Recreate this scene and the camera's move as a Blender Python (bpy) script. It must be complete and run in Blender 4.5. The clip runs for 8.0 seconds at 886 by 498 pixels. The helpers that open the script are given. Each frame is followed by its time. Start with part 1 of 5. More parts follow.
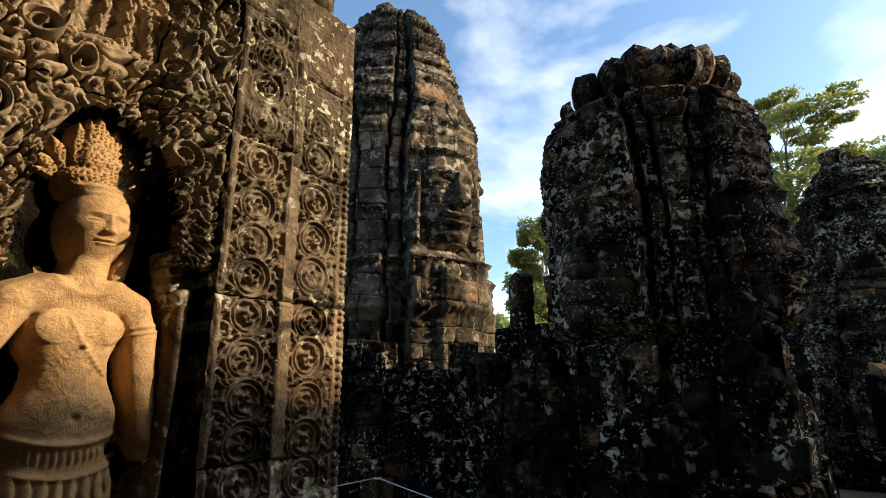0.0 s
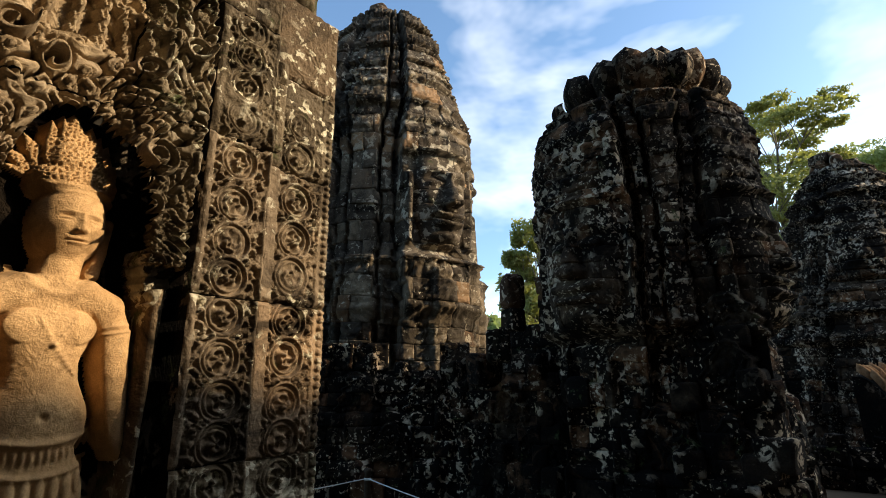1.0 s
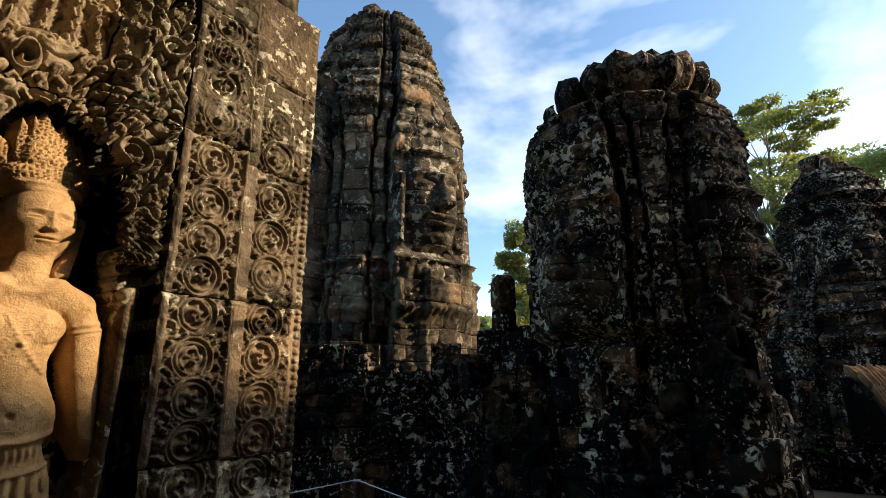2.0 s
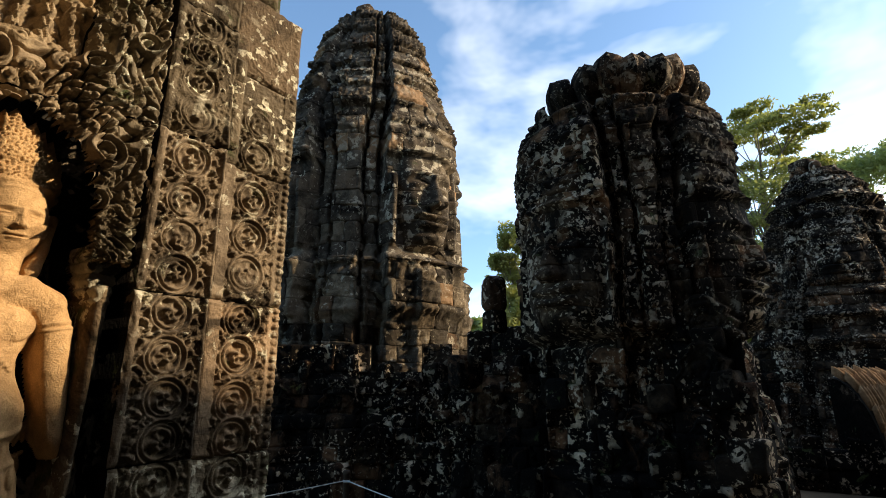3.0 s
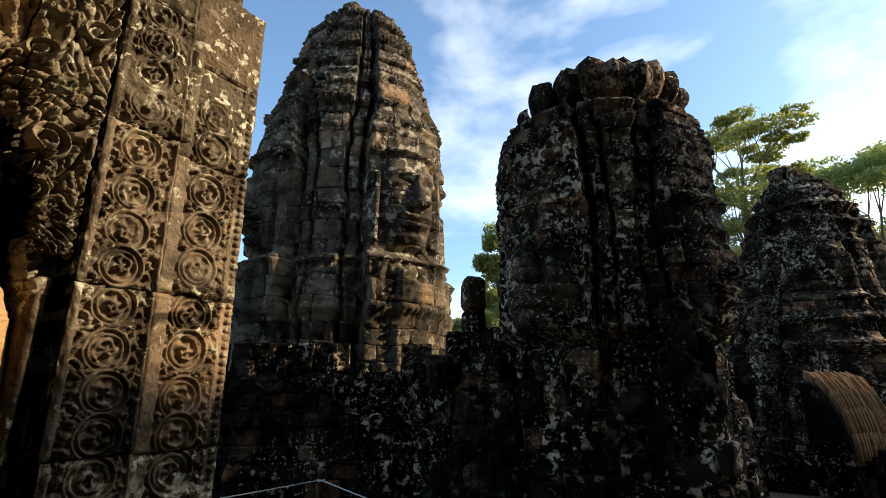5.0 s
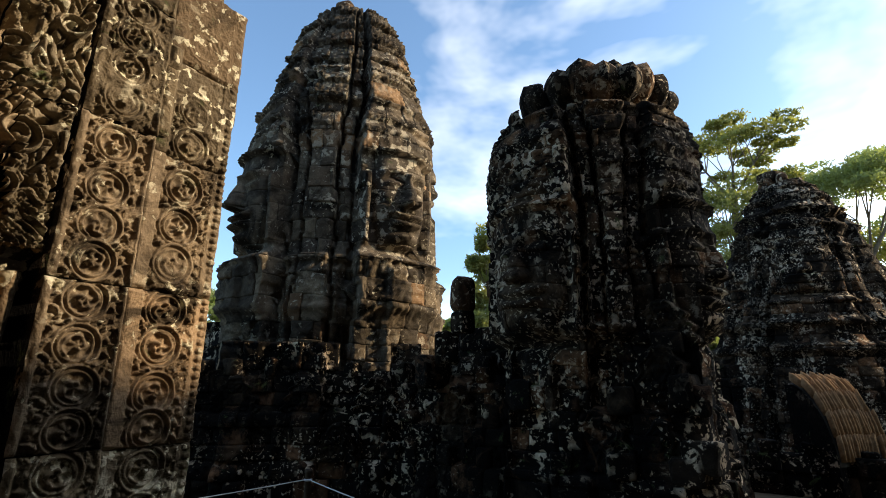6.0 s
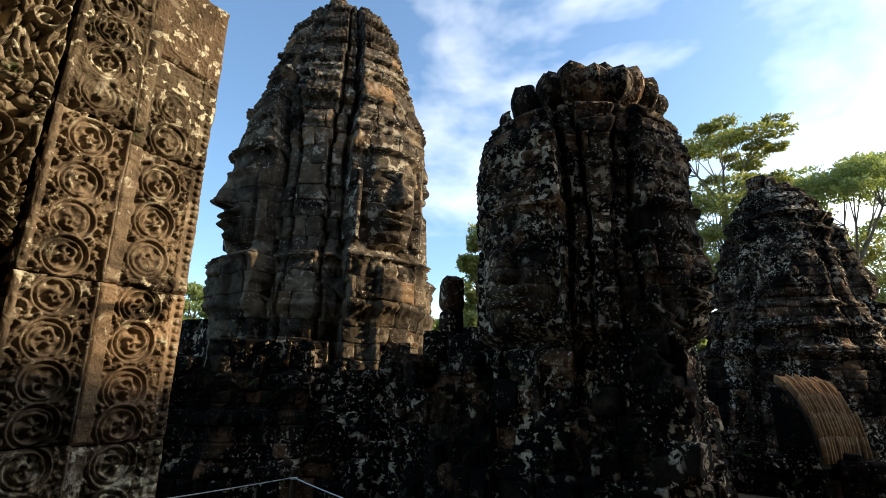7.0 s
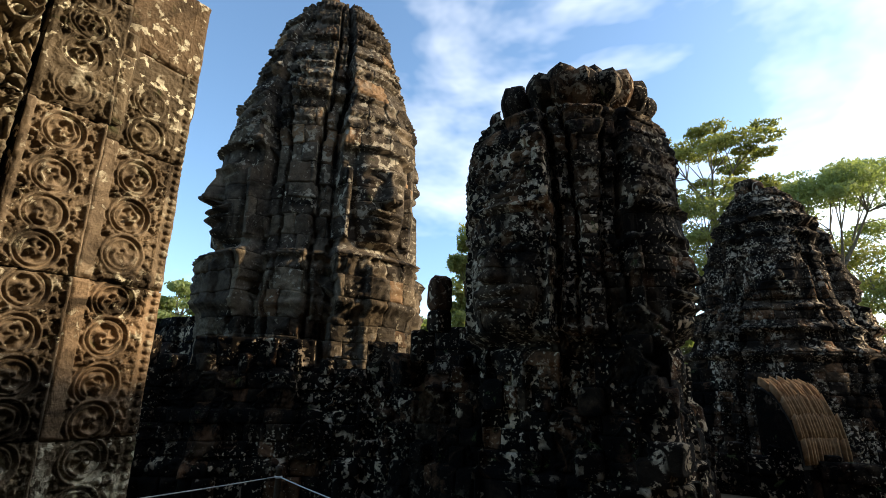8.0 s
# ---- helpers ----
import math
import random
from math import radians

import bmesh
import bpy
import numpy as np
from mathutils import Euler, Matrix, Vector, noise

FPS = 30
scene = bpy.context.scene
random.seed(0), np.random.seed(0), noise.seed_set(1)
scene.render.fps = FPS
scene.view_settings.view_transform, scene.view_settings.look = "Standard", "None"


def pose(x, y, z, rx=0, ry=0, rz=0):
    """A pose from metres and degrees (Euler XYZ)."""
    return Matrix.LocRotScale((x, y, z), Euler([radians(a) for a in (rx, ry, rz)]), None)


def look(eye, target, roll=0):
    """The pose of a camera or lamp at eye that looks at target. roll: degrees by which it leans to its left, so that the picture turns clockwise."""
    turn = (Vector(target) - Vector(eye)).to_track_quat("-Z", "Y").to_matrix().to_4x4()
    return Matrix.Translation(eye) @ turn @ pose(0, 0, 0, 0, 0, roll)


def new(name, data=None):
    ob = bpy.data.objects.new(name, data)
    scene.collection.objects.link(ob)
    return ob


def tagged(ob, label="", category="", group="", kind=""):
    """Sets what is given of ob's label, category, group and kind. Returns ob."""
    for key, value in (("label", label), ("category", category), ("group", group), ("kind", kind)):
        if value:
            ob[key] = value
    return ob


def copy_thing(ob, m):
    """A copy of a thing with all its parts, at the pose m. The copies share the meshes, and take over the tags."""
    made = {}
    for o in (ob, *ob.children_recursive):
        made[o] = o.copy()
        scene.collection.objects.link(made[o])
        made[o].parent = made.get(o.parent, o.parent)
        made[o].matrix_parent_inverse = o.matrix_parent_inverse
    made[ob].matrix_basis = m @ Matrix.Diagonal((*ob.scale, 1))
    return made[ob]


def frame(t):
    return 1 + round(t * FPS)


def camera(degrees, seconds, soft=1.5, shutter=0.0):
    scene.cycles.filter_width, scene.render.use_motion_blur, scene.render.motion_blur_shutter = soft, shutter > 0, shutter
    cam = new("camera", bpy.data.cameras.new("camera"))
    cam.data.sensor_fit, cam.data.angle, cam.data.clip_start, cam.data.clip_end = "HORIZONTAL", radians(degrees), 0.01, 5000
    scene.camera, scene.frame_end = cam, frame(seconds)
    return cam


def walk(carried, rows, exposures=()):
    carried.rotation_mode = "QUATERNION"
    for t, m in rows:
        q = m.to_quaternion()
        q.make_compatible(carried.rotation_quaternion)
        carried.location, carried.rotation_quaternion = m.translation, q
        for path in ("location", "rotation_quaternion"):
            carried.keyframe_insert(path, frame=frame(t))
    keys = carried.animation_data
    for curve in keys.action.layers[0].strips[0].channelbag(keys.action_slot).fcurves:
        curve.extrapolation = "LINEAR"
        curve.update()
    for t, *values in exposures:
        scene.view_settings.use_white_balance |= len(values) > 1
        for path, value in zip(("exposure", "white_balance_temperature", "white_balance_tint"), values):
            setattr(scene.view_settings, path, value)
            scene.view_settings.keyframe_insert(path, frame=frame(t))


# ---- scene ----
cam = camera(83.4, 8.0, soft=0.9)
PATH = [
    (0, (-0.032, -0.075, 1.539), (0.048, 1.858, 2.045), -0.7),
    (0.5, (-0.002, -0.077, 1.538), (0.089, 1.856, 2.045), -0.6),
    (1, (0.022, -0.079, 1.537), (0.124, 1.853, 2.046), -0.6),
    (1.5, (0.053, -0.082, 1.534), (0.166, 1.848, 2.045), -0.6),
    (3, (0.139, -0.089, 1.524), (0.286, 1.838, 2.041), -0.5),
    (3.5, (0.17, -0.092, 1.521), (0.33, 1.833, 2.039), -0.4),
    (4, (0.195, -0.095, 1.52), (0.368, 1.829, 2.039), -0.3),
    (4.5, (0.223, -0.095, 1.518), (0.41, 1.827, 2.036), -0.1),
    (6, (0.31, -0.107, 1.504), (0.537, 1.81, 2.024), 0.4),
    (6.5, (0.339, -0.113, 1.501), (0.581, 1.803, 2.021), 0.6),
    (7, (0.365, -0.119, 1.501), (0.621, 1.796, 2.02), 0.9),
    (7.5, (0.39, -0.125, 1.499), (0.664, 1.787, 2.018), 1.1),
    (8, (0.413, -0.129, 1.496), (0.703, 1.78, 2.015), 1.3),
]
walk(cam, [(t, look(eye, target, roll)) for t, eye, target, roll in PATH])

# ---- world, sun, exposure ----
SUN_AZ, SUN_EL = -6.0, 24.0
world = bpy.data.worlds.new("sky")
scene.world = world
world.use_nodes = True
wn, wl = world.node_tree.nodes, world.node_tree.links
wn.clear()
w_out = wn.new("ShaderNodeOutputWorld")
w_bg = wn.new("ShaderNodeBackground")
w_sky = wn.new("ShaderNodeTexSky")
w_sky.sky_type, w_sky.sun_disc = "NISHITA", False
w_sky.sun_elevation, w_sky.sun_rotation = radians(SUN_EL), radians(90 - SUN_AZ)
w_sky.air_density, w_sky.dust_density, w_sky.ozone_density = 1.0, 1.3, 2.2
w_co = wn.new("ShaderNodeTexCoord")
w_map = wn.new("ShaderNodeMapping")
w_map.inputs["Scale"].default_value = (1.3, 1.3, 2.7)
w_map.inputs["Rotation"].default_value = (0.25, -0.2, 0.4)
w_noise = wn.new("ShaderNodeTexNoise")
w_noise.inputs["Scale"].default_value = 1.5
w_noise.inputs["Detail"].default_value = 5
w_noise.inputs["Roughness"].default_value = 0.56
w_noise.inputs["Distortion"].default_value = 0.25
w_ramp = wn.new("ShaderNodeValToRGB")
w_ramp.color_ramp.elements[0].position, w_ramp.color_ramp.elements[1].position = 0.54, 0.96
w_ramp.color_ramp.elements[1].color = (0.85, 0.85, 0.85, 1)
w_mix = wn.new("ShaderNodeMix")
w_mix.data_type = "RGBA"
w_mix.inputs["B"].default_value = (8.4, 8.3, 8.1, 1)
wl.new(w_co.outputs["Generated"], w_map.inputs["Vector"])
wl.new(w_map.outputs["Vector"], w_noise.inputs["Vector"])
# the thin cloud thickens towards the sun
w_dot = wn.new("ShaderNodeVectorMath")
w_dot.operation = "DOT_PRODUCT"
w_dot.inputs[1].default_value = (math.cos(radians(SUN_AZ)) * math.cos(radians(SUN_EL)), math.sin(radians(SUN_AZ)) * math.cos(radians(SUN_EL)), math.sin(radians(SUN_EL)))
wl.new(w_co.outputs["Generated"], w_dot.inputs[0])
w_more = wn.new("ShaderNodeMath")
w_more.operation = "MULTIPLY_ADD"
w_more.inputs[1].default_value = 0.20
wl.new(w_dot.outputs["Value"], w_more.inputs[0])
wl.new(w_noise.outputs["Fac"], w_more.inputs[2])
wl.new(w_more.outputs[0], w_ramp.inputs["Fac"])
wl.new(w_ramp.outputs["Color"], w_mix.inputs["Factor"])
w_tint = wn.new("ShaderNodeMix")
w_tint.data_type, w_tint.blend_type = "RGBA", "MULTIPLY"
w_tint.inputs["Factor"].default_value = 1.0
w_tint.inputs["B"].default_value = (0.90, 1.0, 1.01, 1)
wl.new(w_sky.outputs["Color"], w_tint.inputs["A"])
wl.new(w_tint.outputs["Result"], w_mix.inputs["A"])
wl.new(w_mix.outputs["Result"], w_bg.inputs["Color"])
w_bg.inputs["Strength"].default_value = 0.31
wl.new(w_bg.outputs["Background"], w_out.inputs["Surface"])

sun = new("sun", bpy.data.lights.new("sun", "SUN"))
sun.data.energy, sun.data.angle, sun.data.color = 7.5, radians(0.9), (1.0, 0.79, 0.53)
sun_dir = Vector((math.cos(radians(SUN_AZ)) * math.cos(radians(SUN_EL)), math.sin(radians(SUN_AZ)) * math.cos(radians(SUN_EL)), math.sin(radians(SUN_EL))))
sun.matrix_world = look(sun_dir * 60, (0, 0, 0))


# ---- materials ----
def material(name, rough=0.9):
    m = bpy.data.materials.new(name)
    m.use_nodes = True
    nt = m.node_tree
    b = nt.nodes["Principled BSDF"]
    b.inputs["Roughness"].default_value = rough
    b.inputs["Specular IOR Level"].default_value = 0.1
    return m, nt, b


def node(nt, kind, **values):
    n = nt.nodes.new(kind)
    for k, v in values.items():
        n.inputs[k].default_value = v
    return n


def ramp(nt, fac, stops):
    r = nt.nodes.new("ShaderNodeValToRGB")
    e = r.color_ramp.elements
    while len(e) < len(stops):
        e.new(0.5)
    for el, (p, c) in zip(e, stops):
        el.position = p
        el.color = (*c, 1) if len(c) == 3 else c
    nt.links.new(fac, r.inputs["Fac"])
    return r.outputs["Color"]


def blend(nt, fac, a, b, mode="MIX"):
    m = nt.nodes.new("ShaderNodeMix")
    m.data_type, m.blend_type = "RGBA", mode
    for key, v in (("Factor", fac), ("A", a), ("B", b)):
        if isinstance(v, (int, float)):
            m.inputs[key].default_value = v
        elif isinstance(v, tuple):
            m.inputs[key].default_value = (*v, 1)
        else:
            nt.links.new(v, m.inputs[key])
    return m.outputs["Result"]


def grey(lo, hi):
    return [(lo, (0, 0, 0)), (hi, (1, 1, 1))]


def stone(name, dark, mid, warm, lichen, lichen_at, size=1.0, black=0.5, bump=0.6, moss=0.3, rough=0.92, red=0.25, vary=1.0, bare_to=0.35):
    """Weathered sandstone: base mottling, black crust, pale lichen with ragged rims, a little moss, fine grain."""
    m, nt, b = material(name, rough)
    geo = nt.nodes.new("ShaderNodeNewGeometry")
    pos = geo.outputs["Position"]
    info = nt.nodes.new("ShaderNodeObjectInfo")

    def noise(scale, detail=5, rough_=0.6, dist=0.0):
        n = node(nt, "ShaderNodeTexNoise", Scale=scale / size, Detail=detail, Roughness=rough_, Distortion=dist)
        nt.links.new(pos, n.inputs["Vector"])
        return n.outputs["Fac"]

    big, midn, fine = noise(1.1, 4), noise(6.0, 6, 0.65, 0.6), noise(70.0, 4, 0.7)
    col = blend(nt, ramp(nt, midn, grey(0.35, 0.65)), dark, mid)
    col = blend(nt, ramp(nt, info.outputs["Random"], [(0.0, (0, 0, 0)), (1 - red, (0.1, 0.1, 0.1)), (1 - red * 0.6, (0.85, 0.85, 0.85)), (1.0, (1.0, 1.0, 1.0))]), col, warm)
    crust = ramp(nt, noise(1.7, 8, 0.68, 0.8), grey(black - 0.04, black + 0.10))
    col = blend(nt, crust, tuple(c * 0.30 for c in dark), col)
    # each block has weathered a little lighter or darker than its neighbours
    own = node(nt, "ShaderNodeMath")
    own.operation = "MULTIPLY"
    nt.links.new(info.outputs["Random"], own.inputs[0])
    own.inputs[1].default_value = 7.31
    frac = node(nt, "ShaderNodeMath")
    frac.operation = "FRACT"
    nt.links.new(own.outputs[0], frac.inputs[0])
    col = blend(nt, vary, col, ramp(nt, frac.outputs[0], [(0.0, (0.45, 0.45, 0.47)), (0.5, (0.9, 0.9, 0.9)), (1.0, (1.5, 1.45, 1.35))]), "MULTIPLY")
    lic = ramp(nt, noise(8.5, 7, 0.60, 0.35), grey(lichen_at - 0.005, lichen_at + 0.03))
    lic2 = ramp(nt, noise(1.1, 4, 0.6, 0.6), grey(0.49, 0.57))
    lmask = blend(nt, 1.0, lic, lic2, "MULTIPLY")
    spots = ramp(nt, noise(22.0, 3, 0.5, 0.3), grey(lichen_at + 0.065, lichen_at + 0.095))
    spots = blend(nt, 1.0, spots, ramp(nt, noise(1.6, 3, 0.55, 0.8), grey(0.44, 0.56)), "MULTIPLY")
    lmask = blend(nt, 1.0, lmask, spots, "LIGHTEN")
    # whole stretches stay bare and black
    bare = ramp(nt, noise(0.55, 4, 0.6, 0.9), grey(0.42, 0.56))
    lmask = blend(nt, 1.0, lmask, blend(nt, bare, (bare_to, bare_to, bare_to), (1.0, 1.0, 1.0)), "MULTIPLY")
    licc = blend(nt, ramp(nt, noise(30, 4), grey(0.3, 0.7)), lichen, tuple(c * 0.62 for c in lichen))
    col = blend(nt, lmask, col, licc)
    if moss > 0:
        mm = ramp(nt, noise(4.2, 7, 0.7, 0.5), grey(0.66 - moss * 0.2, 0.74 - moss * 0.2))
        col = blend(nt, mm, col, (0.06, 0.075, 0.028))
    col = blend(nt, 0.55, col, ramp(nt, fine, [(0.25, (0.45, 0.45, 0.45)), (0.75, (1.25, 1.25, 1.25))]), "MULTIPLY")
    nt.links.new(col, b.inputs["Base Color"])
    add = node(nt, "ShaderNodeMath")
    add.operation = "MULTIPLY_ADD"
    nt.links.new(midn, add.inputs[0])
    add.inputs[1].default_value = 3.0
    nt.links.new(fine, add.inputs[2])
    bp = node(nt, "ShaderNodeBump", Strength=bump, Distance=0.022 * size)
    nt.links.new(add.outputs[0], bp.inputs["Height"])
    nt.links.new(bp.outputs["Normal"], b.inputs["Normal"])
    return m


def plain(name, a, bcol, scale, rough=0.8, bump=0.3, dist=0.01):
    m, nt, b = material(name, rough)
    geo = nt.nodes.new("ShaderNodeNewGeometry")
    n = node(nt, "ShaderNodeTexNoise", Scale=scale, Detail=6.0, Roughness=0.65)
    nt.links.new(geo.outputs["Position"], n.inputs["Vector"])
    nt.links.new(ramp(nt, n.outputs["Fac"], [(0.3, a), (0.7, bcol)]), b.inputs["Base Color"])
    bp = node(nt, "ShaderNodeBump", Strength=bump, Distance=dist)
    nt.links.new(n.outputs["Fac"], bp.inputs["Height"])
    nt.links.new(bp.outputs["Normal"], b.inputs["Normal"])
    return m


def leaves(name, dark, light):
    m, nt, b = material(name, 0.6)
    geo = nt.nodes.new("ShaderNodeNewGeometry")
    n = node(nt, "ShaderNodeTexNoise", Scale=0.5, Detail=3.0)
    nt.links.new(geo.outputs["Position"], n.inputs["Vector"])
    col = blend(nt, geo.outputs["Random Per Island"], dark, light)
    col = blend(nt, ramp(nt, n.outputs["Fac"], grey(0.4, 0.65)), col, light)
    nt.links.new(col, b.inputs["Base Color"])
    tr = nt.nodes.new("ShaderNodeBsdfTranslucent")
    nt.links.new(blend(nt, 1.0, col, (1.5, 1.5, 0.7), "MULTIPLY"), tr.inputs["Color"])
    mx = nt.nodes.new("ShaderNodeMixShader")
    mx.inputs["Fac"].default_value = 0.45
    nt.links.new(b.outputs["BSDF"], mx.inputs[1])
    nt.links.new(tr.outputs["BSDF"], mx.inputs[2])
    nt.links.new(mx.outputs["Shader"], nt.nodes["Material Output"].inputs["Surface"])
    return m


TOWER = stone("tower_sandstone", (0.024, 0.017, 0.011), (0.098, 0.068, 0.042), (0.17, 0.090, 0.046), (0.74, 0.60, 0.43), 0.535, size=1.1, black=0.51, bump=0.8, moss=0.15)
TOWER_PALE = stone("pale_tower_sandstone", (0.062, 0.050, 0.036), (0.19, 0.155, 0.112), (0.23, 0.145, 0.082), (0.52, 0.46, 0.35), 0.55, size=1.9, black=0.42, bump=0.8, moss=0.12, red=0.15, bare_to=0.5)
# also set on the niche back and left block flanks, to paint their shade
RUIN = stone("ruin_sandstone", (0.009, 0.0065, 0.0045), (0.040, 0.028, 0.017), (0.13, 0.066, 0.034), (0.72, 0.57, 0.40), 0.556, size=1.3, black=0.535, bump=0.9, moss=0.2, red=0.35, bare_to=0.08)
CARVED = stone("carved_brown_sandstone", (0.125, 0.092, 0.060), (0.315, 0.238, 0.155), (0.27, 0.19, 0.12), (0.66, 0.60, 0.44), 0.565, size=0.5, black=0.42, bump=0.6, moss=0.08, vary=0.5, bare_to=0.5)
MOSSY = stone("mossy_carved_sandstone", (0.065, 0.050, 0.032), (0.22, 0.172, 0.112), (0.20, 0.14, 0.085), (0.84, 0.77, 0.57), 0.515, size=0.8, black=0.41, bump=0.7, moss=0.30, vary=0.4, bare_to=0.7)
FRIEZE = stone("golden_brown_frieze", (0.17, 0.125, 0.078), (0.40, 0.31, 0.20), (0.36, 0.26, 0.16), (0.62, 0.52, 0.36), 0.62, size=0.5, black=0.34, bump=0.5, moss=0.05, vary=0.3)
FRIEZE_LICHEN = stone("lichened_frieze", (0.12, 0.095, 0.062), (0.33, 0.265, 0.175), (0.30, 0.22, 0.14), (0.86, 0.82, 0.62), 0.52, size=0.7, black=0.38, bump=0.6, moss=0.32, vary=0.3, bare_to=0.7)
OCHRE = stone("ochre_sandstone", (0.42, 0.255, 0.118), (0.62, 0.395, 0.19), (0.56, 0.345, 0.155), (0.62, 0.47, 0.28), 0.66, size=0.3, black=0.29, bump=0.7, moss=0.0, vary=0.0)
ROOF = plain("thatch_coloured_stone", (0.17, 0.095, 0.045), (0.38, 0.24, 0.12), 14.0, 0.9, 0.5, 0.01)
CORE = plain("dark_core_stone", (0.02, 0.018, 0.015), (0.045, 0.04, 0.032), 5.0, 0.95)
EARTH = plain("packed_earth", (0.06, 0.045, 0.03), (0.13, 0.10, 0.065), 1.2, 0.95)
BARK = plain("grey_bark", (0.10, 0.085, 0.065), (0.24, 0.21, 0.17), 3.0, 0.9)
LEAF_A = leaves("bright_leaves", (0.13, 0.155, 0.06), (0.29, 0.30, 0.125))
LEAF_B = leaves("dark_leaves", (0.14, 0.18, 0.09), (0.26, 0.31, 0.15))
ROPE = plain("white_rope", (0.40, 0.40, 0.39), (0.6, 0.6, 0.58), 90.0, 0.8, 0.4, 0.002)
POSTWOOD = plain("dark_post_wood", (0.03, 0.022, 0.016), (0.07, 0.052, 0.036), 20.0, 0.8)


# ---- shape helpers ----
def hash3(i, j, k):
    h = (i * 374761393 + j * 668265263 + k * 1274126177) & 0x7FFFFFFF
    h = ((h ^ (h >> 13)) * 1103515245) & 0x7FFFFFFF
    return ((h ^ (h >> 16)) & 0xFFFF) / 65535.0


def vnoise(x, y, z):
    """Smooth value noise in -1..1 on arrays."""
    i, j, k = (np.floor(v).astype(np.int64) for v in (x, y, z))
    fx, fy, fz = x - i, y - j, z - k
    fx, fy, fz = (f * f * (3 - 2 * f) for f in (fx, fy, fz))
    total = 0
    for a in (0, 1):
        for b in (0, 1):
            for c in (0, 1):
                total = total + hash3(i + a, j + b, k + c) * (fx if a else 1 - fx) * (fy if b else 1 - fy) * (fz if c else 1 - fz)
    return total * 2 - 1


def fbm(x, y, z, octaves=4):
    total, amp = 0, 1.0
    for o in range(octaves):
        total = total + amp * vnoise(x + 17.3 * o, y - 9.1 * o, z + 5.7 * o)
        x, y, z, amp = x * 2.03, y * 2.03, z * 2.03, amp * 0.5
    return total / 1.9


def cells(x, y, seed=0):
    """Distance to the nearest and second nearest of jittered points, one to each unit cell."""
    i, j = np.floor(x).astype(np.int64), np.floor(y).astype(np.int64)
    f1, f2 = np.full(x.shape, 9.0), np.full(x.shape, 9.0)
    for a in (-1, 0, 1):
        for b in (-1, 0, 1):
            px = i + a + 0.15 + 0.7 * hash3(i + a, j + b, np.full_like(i, 11 + seed))
            py = j + b + 0.15 + 0.7 * hash3(i + a, j + b, np.full_like(i, 47 + seed))
            dd = np.hypot(px - x, py - y)
            f2 = np.minimum(f2, np.maximum(f1, dd))
            f1 = np.minimum(f1, dd)
    return f1, f2


def smooth(a, b, x):
    t = np.clip((x - a) / (b - a), 0, 1)
    return t * t * (3 - 2 * t)


def gauss(x, s):
    return np.exp(-(x / s) ** 2)


def mesh_of(name, verts, faces, mat, flat=False):
    me = bpy.data.meshes.new(name)
    me.from_pydata(verts, [], faces)
    me.materials.append(mat)
    if not flat:
        me.polygons.foreach_set("use_smooth", [True] * len(me.polygons))
    me.update()
    return me


def part(name, me, parent, label="", kind=""):
    ob = new(name, me)
    ob.parent = parent
    return tagged(ob, label, kind=kind)


def thing(name, label, category, group="", kind="", at=None):
    ob = new(name)
    ob.empty_display_size = 0.2
    if at is not None:
        ob.matrix_world = at
    return tagged(ob, label, category, group, kind)


_quads = {}


def grid_faces(nu, nv, skirt=True):
    """Quads of an nu x nv sheet with a rim folded back behind it."""
    key = (nu, nv, skirt)
    if key not in _quads:
        f = [(j * nu + i, j * nu + i + 1, (j + 1) * nu + i + 1, (j + 1) * nu + i) for j in range(nv - 1) for i in range(nu - 1)]
        ring = [i for i in range(nu)] + [j * nu + nu - 1 for j in range(1, nv)] + [(nv - 1) * nu + i for i in range(nu - 2, -1, -1)] + [j * nu for j in range(nv - 2, 0, -1)]
        if skirt:
            n, m = nu * nv, len(ring)
            f += [(ring[(k + 1) % m], ring[k], n + k, n + (k + 1) % m) for k in range(m)]
            f.append(tuple(n + k for k in range(m)))
        _quads[key] = (f, np.array(ring))
    return _quads[key]


